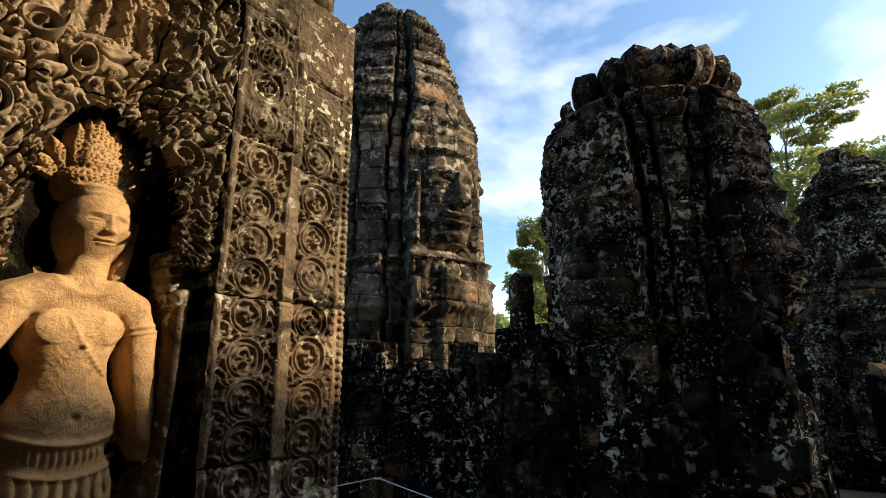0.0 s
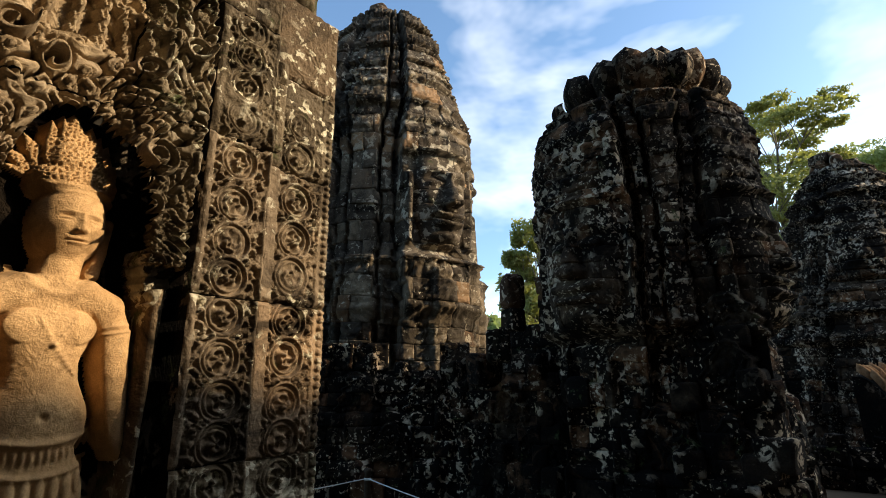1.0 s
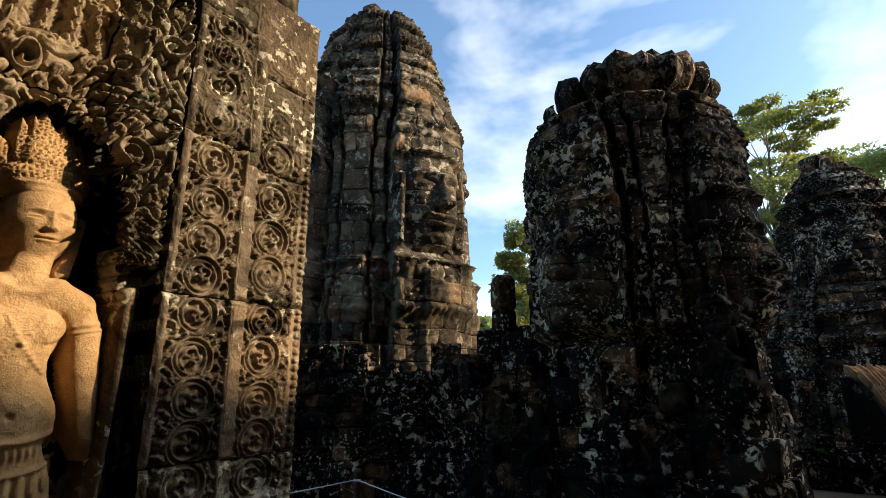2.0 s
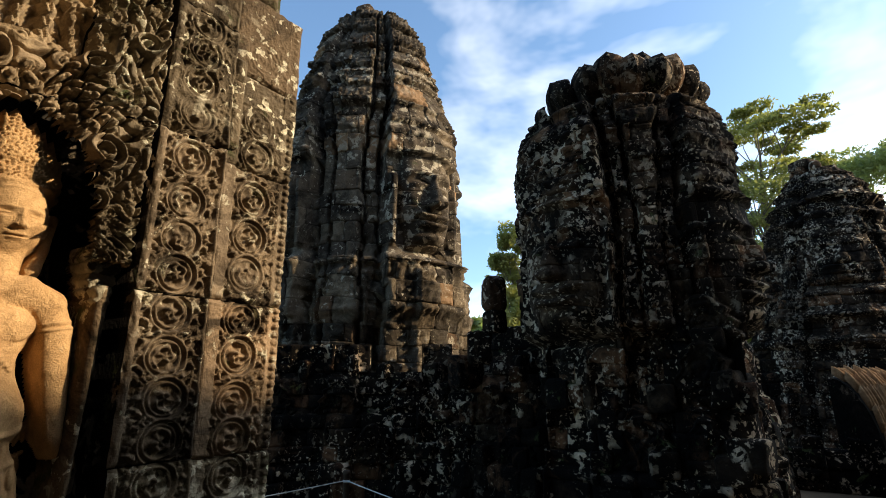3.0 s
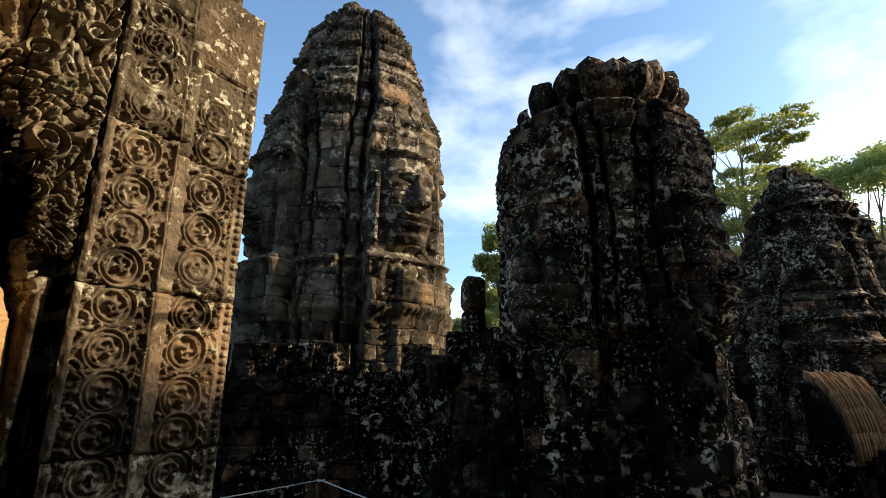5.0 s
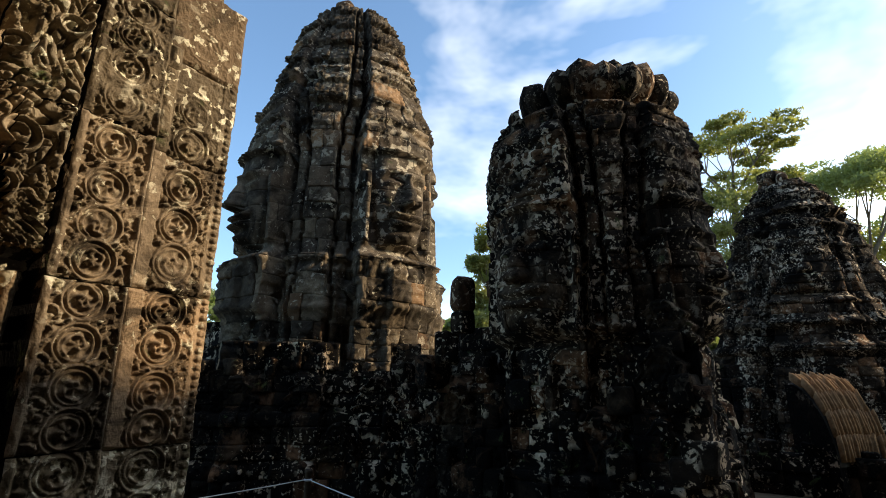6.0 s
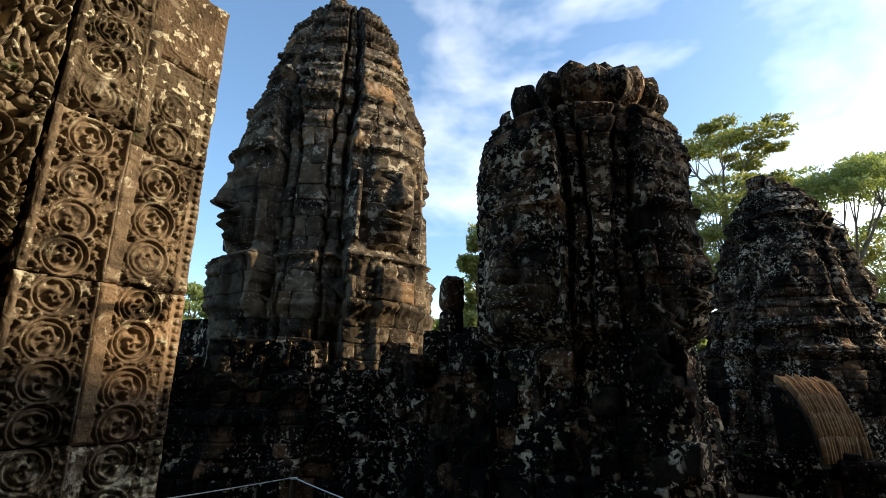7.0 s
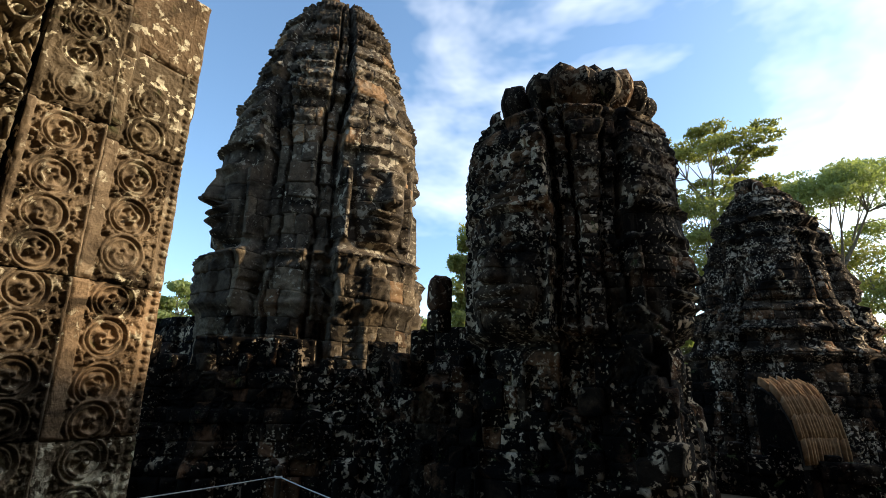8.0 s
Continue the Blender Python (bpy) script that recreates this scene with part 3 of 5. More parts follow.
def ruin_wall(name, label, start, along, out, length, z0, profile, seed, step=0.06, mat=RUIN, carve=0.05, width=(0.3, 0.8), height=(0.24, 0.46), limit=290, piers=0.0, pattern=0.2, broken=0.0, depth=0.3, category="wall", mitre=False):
    """A wall of blocks from start along a direction; profile: (z, set-back behind the foot)."""
    owner = thing(name, label, category, "ruined walls", at=pose(start[0], start[1], 0))
    rng = np.random.default_rng(seed)
    zs, bs = np.array([p[0] for p in profile]), np.array([p[1] for p in profile])

    def surf(U, V, H):
        back = np.interp(V, zs, bs)
        rel = carve * (ornament(U, V, pattern, seed) - 0.3) * smooth(-0.5, 0.5, vnoise(U * 1.3, V * 1.3, U * 0 + seed * 1.7))
        rel += 0.07 * fbm(U * 0.8, V * 0.8, U * 0 + seed, 3)
        if piers:
            rel += 0.12 * smooth(0.15, 0.19, np.sin(U * 2 * np.pi / piers + seed))
        o = H + rel - back
        W = U + back * (1 - U / length) if mitre else U
        return np.stack([along[0] * W + out[0] * o, along[1] * W + out[1] * o, V], -1)

    top = zs[-1]
    u_in = 0.8 if mitre else 0.05
    skip = (lambda u, v: v > top - broken and vnoise(np.array([u * 0.9]), np.array([seed * 1.3]), np.array([v * 0.6]))[0] > 0.1) if broken else None
    masonry(owner, surf, (0, length), (z0, top), mat, step, rng, width=width, height=height, limit=limit, proud=0.05, round_=0.022, gap=0.003, depth=depth, skip=skip, rough=0.02)
    # solid heart behind the blocks
    v = []
    hearts = [(z0, 0.0)] + [p for p in profile if z0 < p[0] < top - broken] + [(top - broken - 0.05, float(np.interp(top - broken, zs, bs)))]
    for z, s in hearts:
        for u, o in ((u_in, -s - 0.24), (length - 0.05, -s - 0.24), (length - 0.05, -bs.max() - 0.9), (u_in, -bs.max() - 0.9)):
            v.append((along[0] * u + out[0] * o, along[1] * u + out[1] * o, z))
    f = [(j * 4 + i, j * 4 + (i + 1) % 4, j * 4 + 4 + (i + 1) % 4, j * 4 + 4 + i) for j in range(len(hearts) - 1) for i in range(4)]
    f += [(3, 2, 1, 0), tuple(len(v) - 4 + i for i in range(4))]
    part("core", mesh_of("core", v, f, CORE, flat=True), owner)
    return owner


LEFT, FRONT = -DIR_N, -DIR_D
corner = Vector((4.1, 5.55, 0))
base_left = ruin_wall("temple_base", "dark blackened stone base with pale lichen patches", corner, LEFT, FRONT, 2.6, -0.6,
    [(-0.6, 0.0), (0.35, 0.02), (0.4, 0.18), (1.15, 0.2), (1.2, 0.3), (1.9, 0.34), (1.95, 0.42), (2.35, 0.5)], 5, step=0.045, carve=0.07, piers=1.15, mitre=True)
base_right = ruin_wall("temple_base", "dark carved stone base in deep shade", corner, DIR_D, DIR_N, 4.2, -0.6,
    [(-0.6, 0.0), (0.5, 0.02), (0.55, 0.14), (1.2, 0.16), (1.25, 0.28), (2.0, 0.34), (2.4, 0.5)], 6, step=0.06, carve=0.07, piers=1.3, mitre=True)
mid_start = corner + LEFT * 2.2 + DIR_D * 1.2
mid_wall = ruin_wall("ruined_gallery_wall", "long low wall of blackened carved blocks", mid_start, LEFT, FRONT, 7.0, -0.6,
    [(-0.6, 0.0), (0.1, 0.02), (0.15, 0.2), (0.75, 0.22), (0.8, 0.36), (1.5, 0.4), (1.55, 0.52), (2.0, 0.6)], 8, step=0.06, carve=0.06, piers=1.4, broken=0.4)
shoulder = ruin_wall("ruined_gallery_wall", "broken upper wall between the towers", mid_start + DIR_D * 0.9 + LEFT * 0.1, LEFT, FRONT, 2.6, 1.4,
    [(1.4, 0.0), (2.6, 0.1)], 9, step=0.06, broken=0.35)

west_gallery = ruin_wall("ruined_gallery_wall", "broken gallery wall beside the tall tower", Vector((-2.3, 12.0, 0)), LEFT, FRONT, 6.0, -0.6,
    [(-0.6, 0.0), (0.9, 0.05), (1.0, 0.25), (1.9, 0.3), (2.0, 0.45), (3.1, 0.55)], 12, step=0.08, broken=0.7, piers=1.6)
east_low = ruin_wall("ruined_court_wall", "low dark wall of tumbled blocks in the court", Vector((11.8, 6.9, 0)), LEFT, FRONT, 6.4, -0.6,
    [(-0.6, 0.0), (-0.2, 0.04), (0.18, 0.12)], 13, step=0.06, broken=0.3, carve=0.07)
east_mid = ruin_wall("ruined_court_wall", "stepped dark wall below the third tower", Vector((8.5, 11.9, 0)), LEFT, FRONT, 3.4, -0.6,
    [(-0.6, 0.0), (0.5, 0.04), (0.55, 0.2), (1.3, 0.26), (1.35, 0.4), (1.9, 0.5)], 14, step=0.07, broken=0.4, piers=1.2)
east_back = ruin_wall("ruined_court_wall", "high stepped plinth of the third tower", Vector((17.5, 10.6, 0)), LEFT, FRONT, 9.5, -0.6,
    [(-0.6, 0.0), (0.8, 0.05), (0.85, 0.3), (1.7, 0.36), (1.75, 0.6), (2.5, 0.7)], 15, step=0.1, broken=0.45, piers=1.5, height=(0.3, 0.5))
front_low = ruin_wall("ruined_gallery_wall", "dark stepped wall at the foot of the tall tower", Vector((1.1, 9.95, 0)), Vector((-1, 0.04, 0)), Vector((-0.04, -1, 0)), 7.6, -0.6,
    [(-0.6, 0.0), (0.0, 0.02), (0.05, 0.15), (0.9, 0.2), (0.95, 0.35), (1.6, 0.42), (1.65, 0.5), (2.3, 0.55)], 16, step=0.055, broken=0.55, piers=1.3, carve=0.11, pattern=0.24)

# ---- the carved wall with its figure, in its own frame: x along the wall, y into it ----
BAY = pose(-0.628, 1.376, 0, 0, 0, 50.5)


def relief(depth, s0, s1, z0, z1, step, back, mat, name, mask=None, shade_flank=None):
    """A carved slab: depth(S, Z) is how far its face lies behind the wall's plane."""
    nu, nv = int((s1 - s0) / step) + 2, int((z1 - z0) / step) + 2
    S, Z = np.meshgrid(np.linspace(s0, s1, nu), np.linspace(z0, z1, nv))
    Y = depth(S, Z)
    pts = np.stack([S, Y, Z], -1).reshape(-1, 3)
    if mask is None:
        f, ring = grid_faces(nu, nv)
        rim = pts[ring].copy()
        rim[:, 1] = back
        me = mesh_of(name, np.vstack([pts, rim]).tolist(), f, mat)
        # a darker material on the rim faces, for shade painted on a slab's sides
        if shade_flank:
            me.materials.append(shade_flank)
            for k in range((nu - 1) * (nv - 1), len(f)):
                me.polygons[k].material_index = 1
        return me
    keep = mask(S, Z)
    cell = keep[:-1, :-1] & keep[1:, :-1] & keep[:-1, 1:] & keep[1:, 1:]
    jj, ii = np.nonzero(cell)
    q = np.stack([jj * nu + ii, jj * nu + ii + 1, (jj + 1) * nu + ii + 1, (jj + 1) * nu + ii], -1)
    used = np.unique(q)
    index = np.full(nu * nv, -1)
    index[used] = np.arange(len(used))
    return mesh_of(name, pts[used].tolist(), [tuple(r) for r in index[q].tolist()], mat)


def strokes(S, Z, items):
    """Carved leaves: each is a curved, pointed ridge with a vein. items: s, z, angle, length, width, height, curl."""
    H = np.full(S.shape, 0.0)
    ds, dz = S[0, 1] - S[0, 0], Z[1, 0] - Z[0, 0]
    for s, z, ang, ln, wd, ht, curl in items:
        i0, i1 = np.clip([int((s - ln * 1.3 - S[0, 0]) / ds), int((s + ln * 1.3 - S[0, 0]) / ds) + 1], 0, S.shape[1])
        j0, j1 = np.clip([int((z - ln * 1.3 - Z[0, 0]) / dz), int((z + ln * 1.3 - Z[0, 0]) / dz) + 1], 0, S.shape[0])
        if i1 - i0 < 2 or j1 - j0 < 2:
            continue
        X, Y = S[j0:j1, i0:i1] - s, Z[j0:j1, i0:i1] - z
        p, q = X * math.cos(ang) + Y * math.sin(ang), -X * math.sin(ang) + Y * math.cos(ang)
        q = q - curl * p * p / ln
        t = np.clip(p / ln, -1, 1)
        half = wd * np.sqrt(np.clip(1 - t * t, 0, 1)) * (1 - 0.45 * t) + 1e-5
        g = ht * np.sqrt(np.clip(1 - (q / half) ** 2, 0, 1)) * (0.75 + 0.25 * t) * (np.abs(p) < ln)
        g -= 0.25 * ht * gauss(q, wd * 0.18) * (g > 0)
        g += 0.10 * ht * np.sin(p / ln * 14) * (g > 0)
        H[j0:j1, i0:i1] = np.maximum(H[j0:j1, i0:i1], g)
    return H


def edge_round(S, Z, s0, s1, z0, z1, r, seed):
    wob = 0.004 * vnoise(S * 40, Z * 40, S * 0 + seed)
    e = np.minimum(np.minimum(S - s0, s1 - S), np.minimum(Z - z0, z1 - Z)) + wob
    return r * (1 - smooth(0, r * 1.3, e)) ** 1.6


def strip_block(s0, s1, z0, z1, plane, wheels, R, seed, bead=False, wear=0.3, slope=0.0):
    """A pilaster block with a running scroll of roundels between plain fillets."""
    def depth(S, Z):
        right = s1 - (0.062 if bead else 0.014)
        x = np.minimum(S - s0 - (0.050 if bead else 0.020), right - S)
        field = smooth(0.0, 0.007, x)
        h = -0.015 * field
        h += field * (0.005 * ornament(S, Z, 0.022, seed))
        tips = [(cs + R * 1.26 * math.cos(q), cz + R * 1.26 * math.sin(q), q + 0.9 * (1 if n % 2 else -1), 0.021, 0.0075, 0.017, 0.5) for cs, cz in wheels for n, q in enumerate(np.arange(0.15, 6.28, 0.42))]
        tips += [(cs + k * R * 1.45, cz + R * 0.98 * l, l * k * 0.8, 0.024, 0.010, 0.018, 0.6 * k) for cs, cz in wheels for k in (-1, 1) for l in (-1, 1)]
        h += field * strokes(S, Z, tips)
        for cs, cz in wheels:
            d, th = np.hypot(S - cs, Z - cz), np.arctan2(Z - cz, S - cs)
            inside = smooth(R * 1.12, R * 1.02, d)
            h = h * (1 - inside) - 0.016 * inside
            h += 0.017 * gauss(d - R * 0.98, 0.0062) + 0.012 * gauss(d - R * 0.72, 0.0045)
            turns = R * (0.16 + 0.5 * ((th / (2 * np.pi) + seed * 0.37 + cz * 3) % 1.0))
            h += smooth(R * 0.68, R * 0.6, d) * (0.014 * gauss(d - turns, 0.0065) + 0.012 * gauss(d, R * 0.22) + 0.004 * np.sin(th * 5 + cz * 40))
            # leaf tips round the wheel
            h += 0.009 * np.clip(np.sin(th * 11 + cz * 50), 0, 1) * gauss(d - R * 1.22, 0.008) * field
        if bead:
            bs = s1 - 0.030
            h -= 0.010 * smooth(0.030, 0.024, np.abs(S - bs)) * (np.abs(S - bs) < 0.03)
            zc = (Z / 0.029) % 1.0 - 0.5
            h += 0.011 * np.sqrt(np.clip(1 - ((S - bs) / 0.014) ** 2 - (zc * 0.029 / 0.0125) ** 2, 0, 1)) - 0.004 * gauss(np.hypot(S - bs, zc * 0.029), 0.004)
            h -= 0.012 * gauss(S - (s1 - 0.060), 0.003)
        else:
            h += 0.006 * gauss(S - (s1 - 0.008), 0.006)
        if bead:
            h -= 0.022 * (1 - smooth(0, 0.017 + 0.006 * vnoise(Z * 9, Z * 3, Z * 0 + seed), s1 - S))
        worn = smooth(0.55 - wear, 0.95 - wear, 0.5 + 0.5 * fbm(S * 9, Z * 9, S * 0 + seed, 3))
        h = h * (1 - 0.75 * worn) - 0.006 * worn
        h += 0.004 * fbm(S * 30, Z * 30, S * 0 + seed, 3)
        return plane - 1.35 * h + edge_round(S, Z, s0, s1, z0, z1, 0.011, seed)
    return depth


carved_wall = thing("carved_pilaster_wall", "carved brown sandstone pilaster wall with scrolling roundels", "wall", at=BAY, kind="structure")
left_blocks = [(0.80, 1.308, [1.253, 1.13, 1.0, 0.88], 0.0, MOSSY), (1.312, 1.788, [1.736, 1.602, 1.483, 1.365], -0.1, CARVED), (1.792, 2.315, [2.238, 2.089, 1.964, 1.853], 0.0, CARVED), (2.319, 2.80, [2.40, 2.52, 2.64, 2.75], 0.2, MOSSY), (2.804, 3.4, [2.95, 3.1], 0.55, MOSSY)]
for k, (z0, z1, wheels, wear, mat) in enumerate(left_blocks):
    tilt = (0.001, -0.004, 0.0, 0.004, 0.0)[k]
    # shade on the left strip's sides is painted with the near-black ruin stone
    part("stone_block", relief(strip_block(0.0 + tilt, 0.226 + tilt, z0, z1, 0.0, [(0.114 + (0.008 if z < 1.6 else -0.006), z) for z in wheels], 0.064, 3 + k, wear=wear), 0.0 + tilt, 0.226 + tilt, z0, z1, 0.0032, 0.30, mat, "stone_block", shade_flank=RUIN), carved_wall)
right_blocks = [(0.80, 1.298, [1.24, 1.1, 0.96], 0.0, MOSSY), (1.302, 1.794, [1.735, 1.615, 1.464, 1.35], 0.0, CARVED), (1.798, 2.285, [2.175, 2.031, 1.897], 0.05, CARVED), (2.289, 2.665, [2.48, 2.345], 0.15, MOSSY), (2.669, 3.03, [2.77], 0.6, MOSSY)]
for k, (z0, z1, wheels, wear, mat) in enumerate(right_blocks):
    part("stone_block", relief(strip_block(0.229, 0.534, z0, z1, 0.028, [(0.362, z) for z in wheels], 0.070, 23 + k, bead=True, wear=wear), 0.229, 0.534, z0, z1, 0.0034, 0.55, mat, "stone_block"), carved_wall)


def lumpy(s0, s1, z0, z1, plane, seed, amp=0.03, cut=0.05):
    def depth(S, Z):
        return plane - amp * fbm(S * 7, Z * 7, S * 0 + seed, 5) + edge_round(S, Z, s0, s1, z0, z1, cut, seed)
    return depth


part("stone_block", relief(lumpy(0.10, 0.44, 3.034, 3.5, 0.03, 61), 0.10, 0.44, 3.034, 3.5, 0.008, 0.5, MOSSY, "stone_block"), carved_wall)
# a slim fillet standing between the strips near the top, and the rounded nosing over it
part("fillet", relief(lumpy(0.222, 0.268, 2.34, 2.60, 0.0, 62, 0.006, 0.012), 0.222, 0.268, 2.34, 2.60, 0.004, 0.1, MOSSY, "fillet"), carved_wall)
part("fillet", relief(lumpy(0.222, 0.275, 2.604, 2.70, -0.002, 63, 0.008, 0.02), 0.222, 0.275, 2.604, 2.70, 0.004, 0.1, MOSSY, "fillet"), carved_wall)
# the wall's body behind the carved blocks
v = [(x, y, z) for z in (-0.6, 3.5) for x, y in ((-1.6, 0.32), (0.525, 0.32), (0.525, 0.85), (-1.6, 0.85))]
part("body", mesh_of("body", v, [(3, 2, 1, 0), (4, 5, 6, 7), (0, 1, 5, 4), (1, 2, 6, 5), (2, 3, 7, 6), (3, 0, 4, 7)], CORE, flat=True), carved_wall)
v = [(x, y, z) for z in (-0.6, 0.8) for x, y in ((-1.6, 0.0), (0.535, 0.02), (0.535, 0.33), (-1.6, 0.33))]
part("plinth", mesh_of("plinth", v, [(3, 2, 1, 0), (4, 5, 6, 7), (0, 1, 5, 4), (1, 2, 6, 5), (2, 3, 7, 6), (3, 0, 4, 7)], MOSSY, flat=True), carved_wall)

ARCH_S = -0.33


def arch_gap(S, Z):
    """Signed distance, roughly: below zero inside the niche's pointed opening."""
    w = 0.205 * np.sqrt(np.clip(1 - np.clip((Z - 1.9) / 0.375, 0, 1) ** 2, 0, 1))
    S = np.where(S < ARCH_S, ARCH_S + (S - ARCH_S) * 1.65, S)
    return np.where(Z < 1.9, np.abs(S - ARCH_S) - 0.205, np.minimum(np.abs(S - ARCH_S) - w, 1.0) + np.clip(Z - 2.275, 0, 1))


rng_f = np.random.default_rng(77)
leaf_items, curls = [], [(-0.125, 2.175, 0.050), (-0.56, 2.2, 0.048), (-0.19, 2.43, 0.036), (-0.50, 2.42, 0.042), (-0.07, 2.56, 0.038), (-0.66, 2.52, 0.055), (-0.40, 2.36, 0.030), (-0.80, 2.30, 0.05), (-0.14, 2.02, 0.034)]
# sweeping stems that follow the arch, and leaves that spring from them
for k in range(22):
    t = math.pi * (k + 0.5) / 22
    for off, wd in ((0.020, 0.013), (0.16, 0.012), (0.33, 0.013)):
        leaf_items.append((ARCH_S + (0.21 + off) * math.cos(t), 1.91 + (0.375 + off) * math.sin(t), t + math.pi / 2 + rng_f.uniform(-0.25, 0.25), 0.075, wd, 0.085, rng_f.uniform(-0.5, 0.5)))
# a hanging bell with garlands of buds over the arch
for k in range(7):
    for n in range(5):
        leaf_items.append((-0.45 + 0.045 * k + 0.005 * (k - 3) * n, 2.64 - 0.043 * n + 0.006 * abs(k - 3), -math.pi / 2 + 0.10 * (k - 3), 0.024, 0.013 if k != 3 else 0.022, 0.082, 0.0))


def frieze_depth(S, Z):
    """Close-set fleshy leaves cut deep between, wound round scrolls, with a pendant bell."""
    zero = S * 0
    ws = S + 0.055 * vnoise(S * 8, Z * 8, zero + 1) + 0.022 * vnoise(S * 21, Z * 21, zero + 2)
    wz = Z + 0.055 * vnoise(S * 8, Z * 8, zero + 5) + 0.022 * vnoise(S * 21, Z * 21, zero + 6)
    th = np.arctan2(wz - 1.85, ws - ARCH_S)
    r = np.hypot(ws - ARCH_S, wz - 1.85)
    f1, f2 = cells(th * 9.0 + 3.0 * vnoise(S * 4, Z * 4, zero + 8), r / 0.075 + 1.2 * vnoise(S * 5, Z * 5, zero + 9), 3)
    gap_ = smooth(0.05, 0.22, f2 - f1)
    H = 0.075 * gap_ * (0.80 + 0.35 * smooth(0.6, 0.1, f1)) - 0.022 * gauss(f1 - 0.24, 0.06) * gap_
    g1, g2 = cells(ws / 0.030, wz / 0.030, 7)
    H -= 0.020 * (1 - smooth(0.04, 0.16, g2 - g1)) * smooth(0.0, 0.4, vnoise(S * 7, Z * 7, zero + 3)) * gap_
    bell = gauss(S + 0.315, 0.19) * smooth(2.42, 2.46, Z) * smooth(2.70, 2.66, Z)
    H = H * (1 - 0.85 * smooth(0.35, 0.6, bell))
    H = np.maximum(H, strokes(S, Z, leaf_items))
    for cs, cz, R in curls:
        d, a = np.hypot(S - cs, Z - cz), np.arctan2(Z - cz, S - cs)
        inside = smooth(R * 1.25, R * 1.1, d)
        coil = R * (0.25 + 0.70 * ((a / (2 * np.pi) + cz * 7) % 1.0))
        H = H * (1 - inside) + inside * (0.012 + 0.07 * gauss(d - R * 0.98, 0.008) + 0.058 * gauss(d - coil, 0.007) + 0.03 * gauss(d, R * 0.3))
    H = H * (0.85 + 0.3 * fbm(S * 12, Z * 12, zero + 4, 2))
    plane = 0.155 - 0.05 * smooth(2.20, 2.40, Z) - 0.085 * smooth(-0.26, -0.15, S) * smooth(2.5, 2.3, Z) - 0.05 * smooth(-0.26, -0.15, S) * smooth(2.3, 2.5, Z)
    return plane - H + 0.004 * fbm(S * 60, Z * 60, zero, 2) + 0.05 * smooth(-0.022, -0.006, S)


def split_frieze(z0, z1, s0, s1, mat):
    def depth(S, Z):
        return frieze_depth(S, Z) + 0.6 * edge_round(S, Z, s0, s1, z0, z1, 0.012, 5)
    return relief(depth, s0, s1, z0, z1, 0.0036, 0.3, mat, "stone_block", mask=lambda S, Z: arch_gap(S, Z) > 0)


arch_wall = thing("carved_arch", "deeply carved stone foliage over a pointed niche", "carving", at=BAY, kind="structure")
part("stone_block", split_frieze(1.86, 2.298, -0.14, -0.006, FRIEZE_LICHEN), arch_wall)
part("stone_block", split_frieze(1.79, 2.298, -1.0, -0.144, FRIEZE), arch_wall)
part("stone_block", split_frieze(2.302, 2.72, -0.21, -0.012, FRIEZE_LICHEN), arch_wall)
part("stone_block", split_frieze(2.302, 2.72, -1.0, -0.214, FRIEZE), arch_wall)
part("stone_block", split_frieze(2.724, 3.3, -1.0, -0.012, FRIEZE_LICHEN), arch_wall)
# the niche's deep shade is put into the colour: near-black stone at its back
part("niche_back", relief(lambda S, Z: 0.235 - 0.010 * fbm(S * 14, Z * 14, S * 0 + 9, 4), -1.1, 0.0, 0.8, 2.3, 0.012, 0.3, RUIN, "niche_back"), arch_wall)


def colonette_depth(S, Z):
    c = -0.048 - 0.03 * (1.8 - Z)
    prof = 0.027 + 0.010 * gauss(Z - 1.785, 0.012) + 0.008 * gauss(Z - 1.755, 0.006) - 0.012 * smooth(1.75, 1.3, Z)
    d = np.abs(S - c) - prof
    return np.where(d < 0, 0.155 - 0.075 * np.sqrt(np.clip(1 - ((S - c) / prof) ** 2, 0, 1)), 0.155 + d * 5)


part("colonette", relief(colonette_depth, -0.13, 0.0, 0.8, 1.80, 0.003, 0.28, MOSSY, "colonette", mask=lambda S, Z: colonette_depth(S, Z) < 0.23), arch_wall)


def capital_depth(S, Z):
    w = 0.030 + 0.016 * smooth(1.80, 1.87, Z) + 0.007 * gauss(Z - 1.815, 0.008) - 0.008 * gauss(Z - 1.838, 0.005) - 0.007 * gauss(Z - 1.872, 0.005)
    d = np.abs(S + 0.052) - w
    return np.where(d < 0, 0.115 - 0.9 * (w - 0.03) + 0.003 * fbm(S * 50, Z * 50, S * 0, 2), 0.115 + d * 8)


part("capital", relief(capital_depth, -0.13, 0.0, 1.795, 1.915, 0.0025, 0.28, MOSSY, "capital", mask=lambda S, Z: capital_depth(S, Z) < 0.23), arch_wall)

# ---- worn pediments on the ruined walls ----


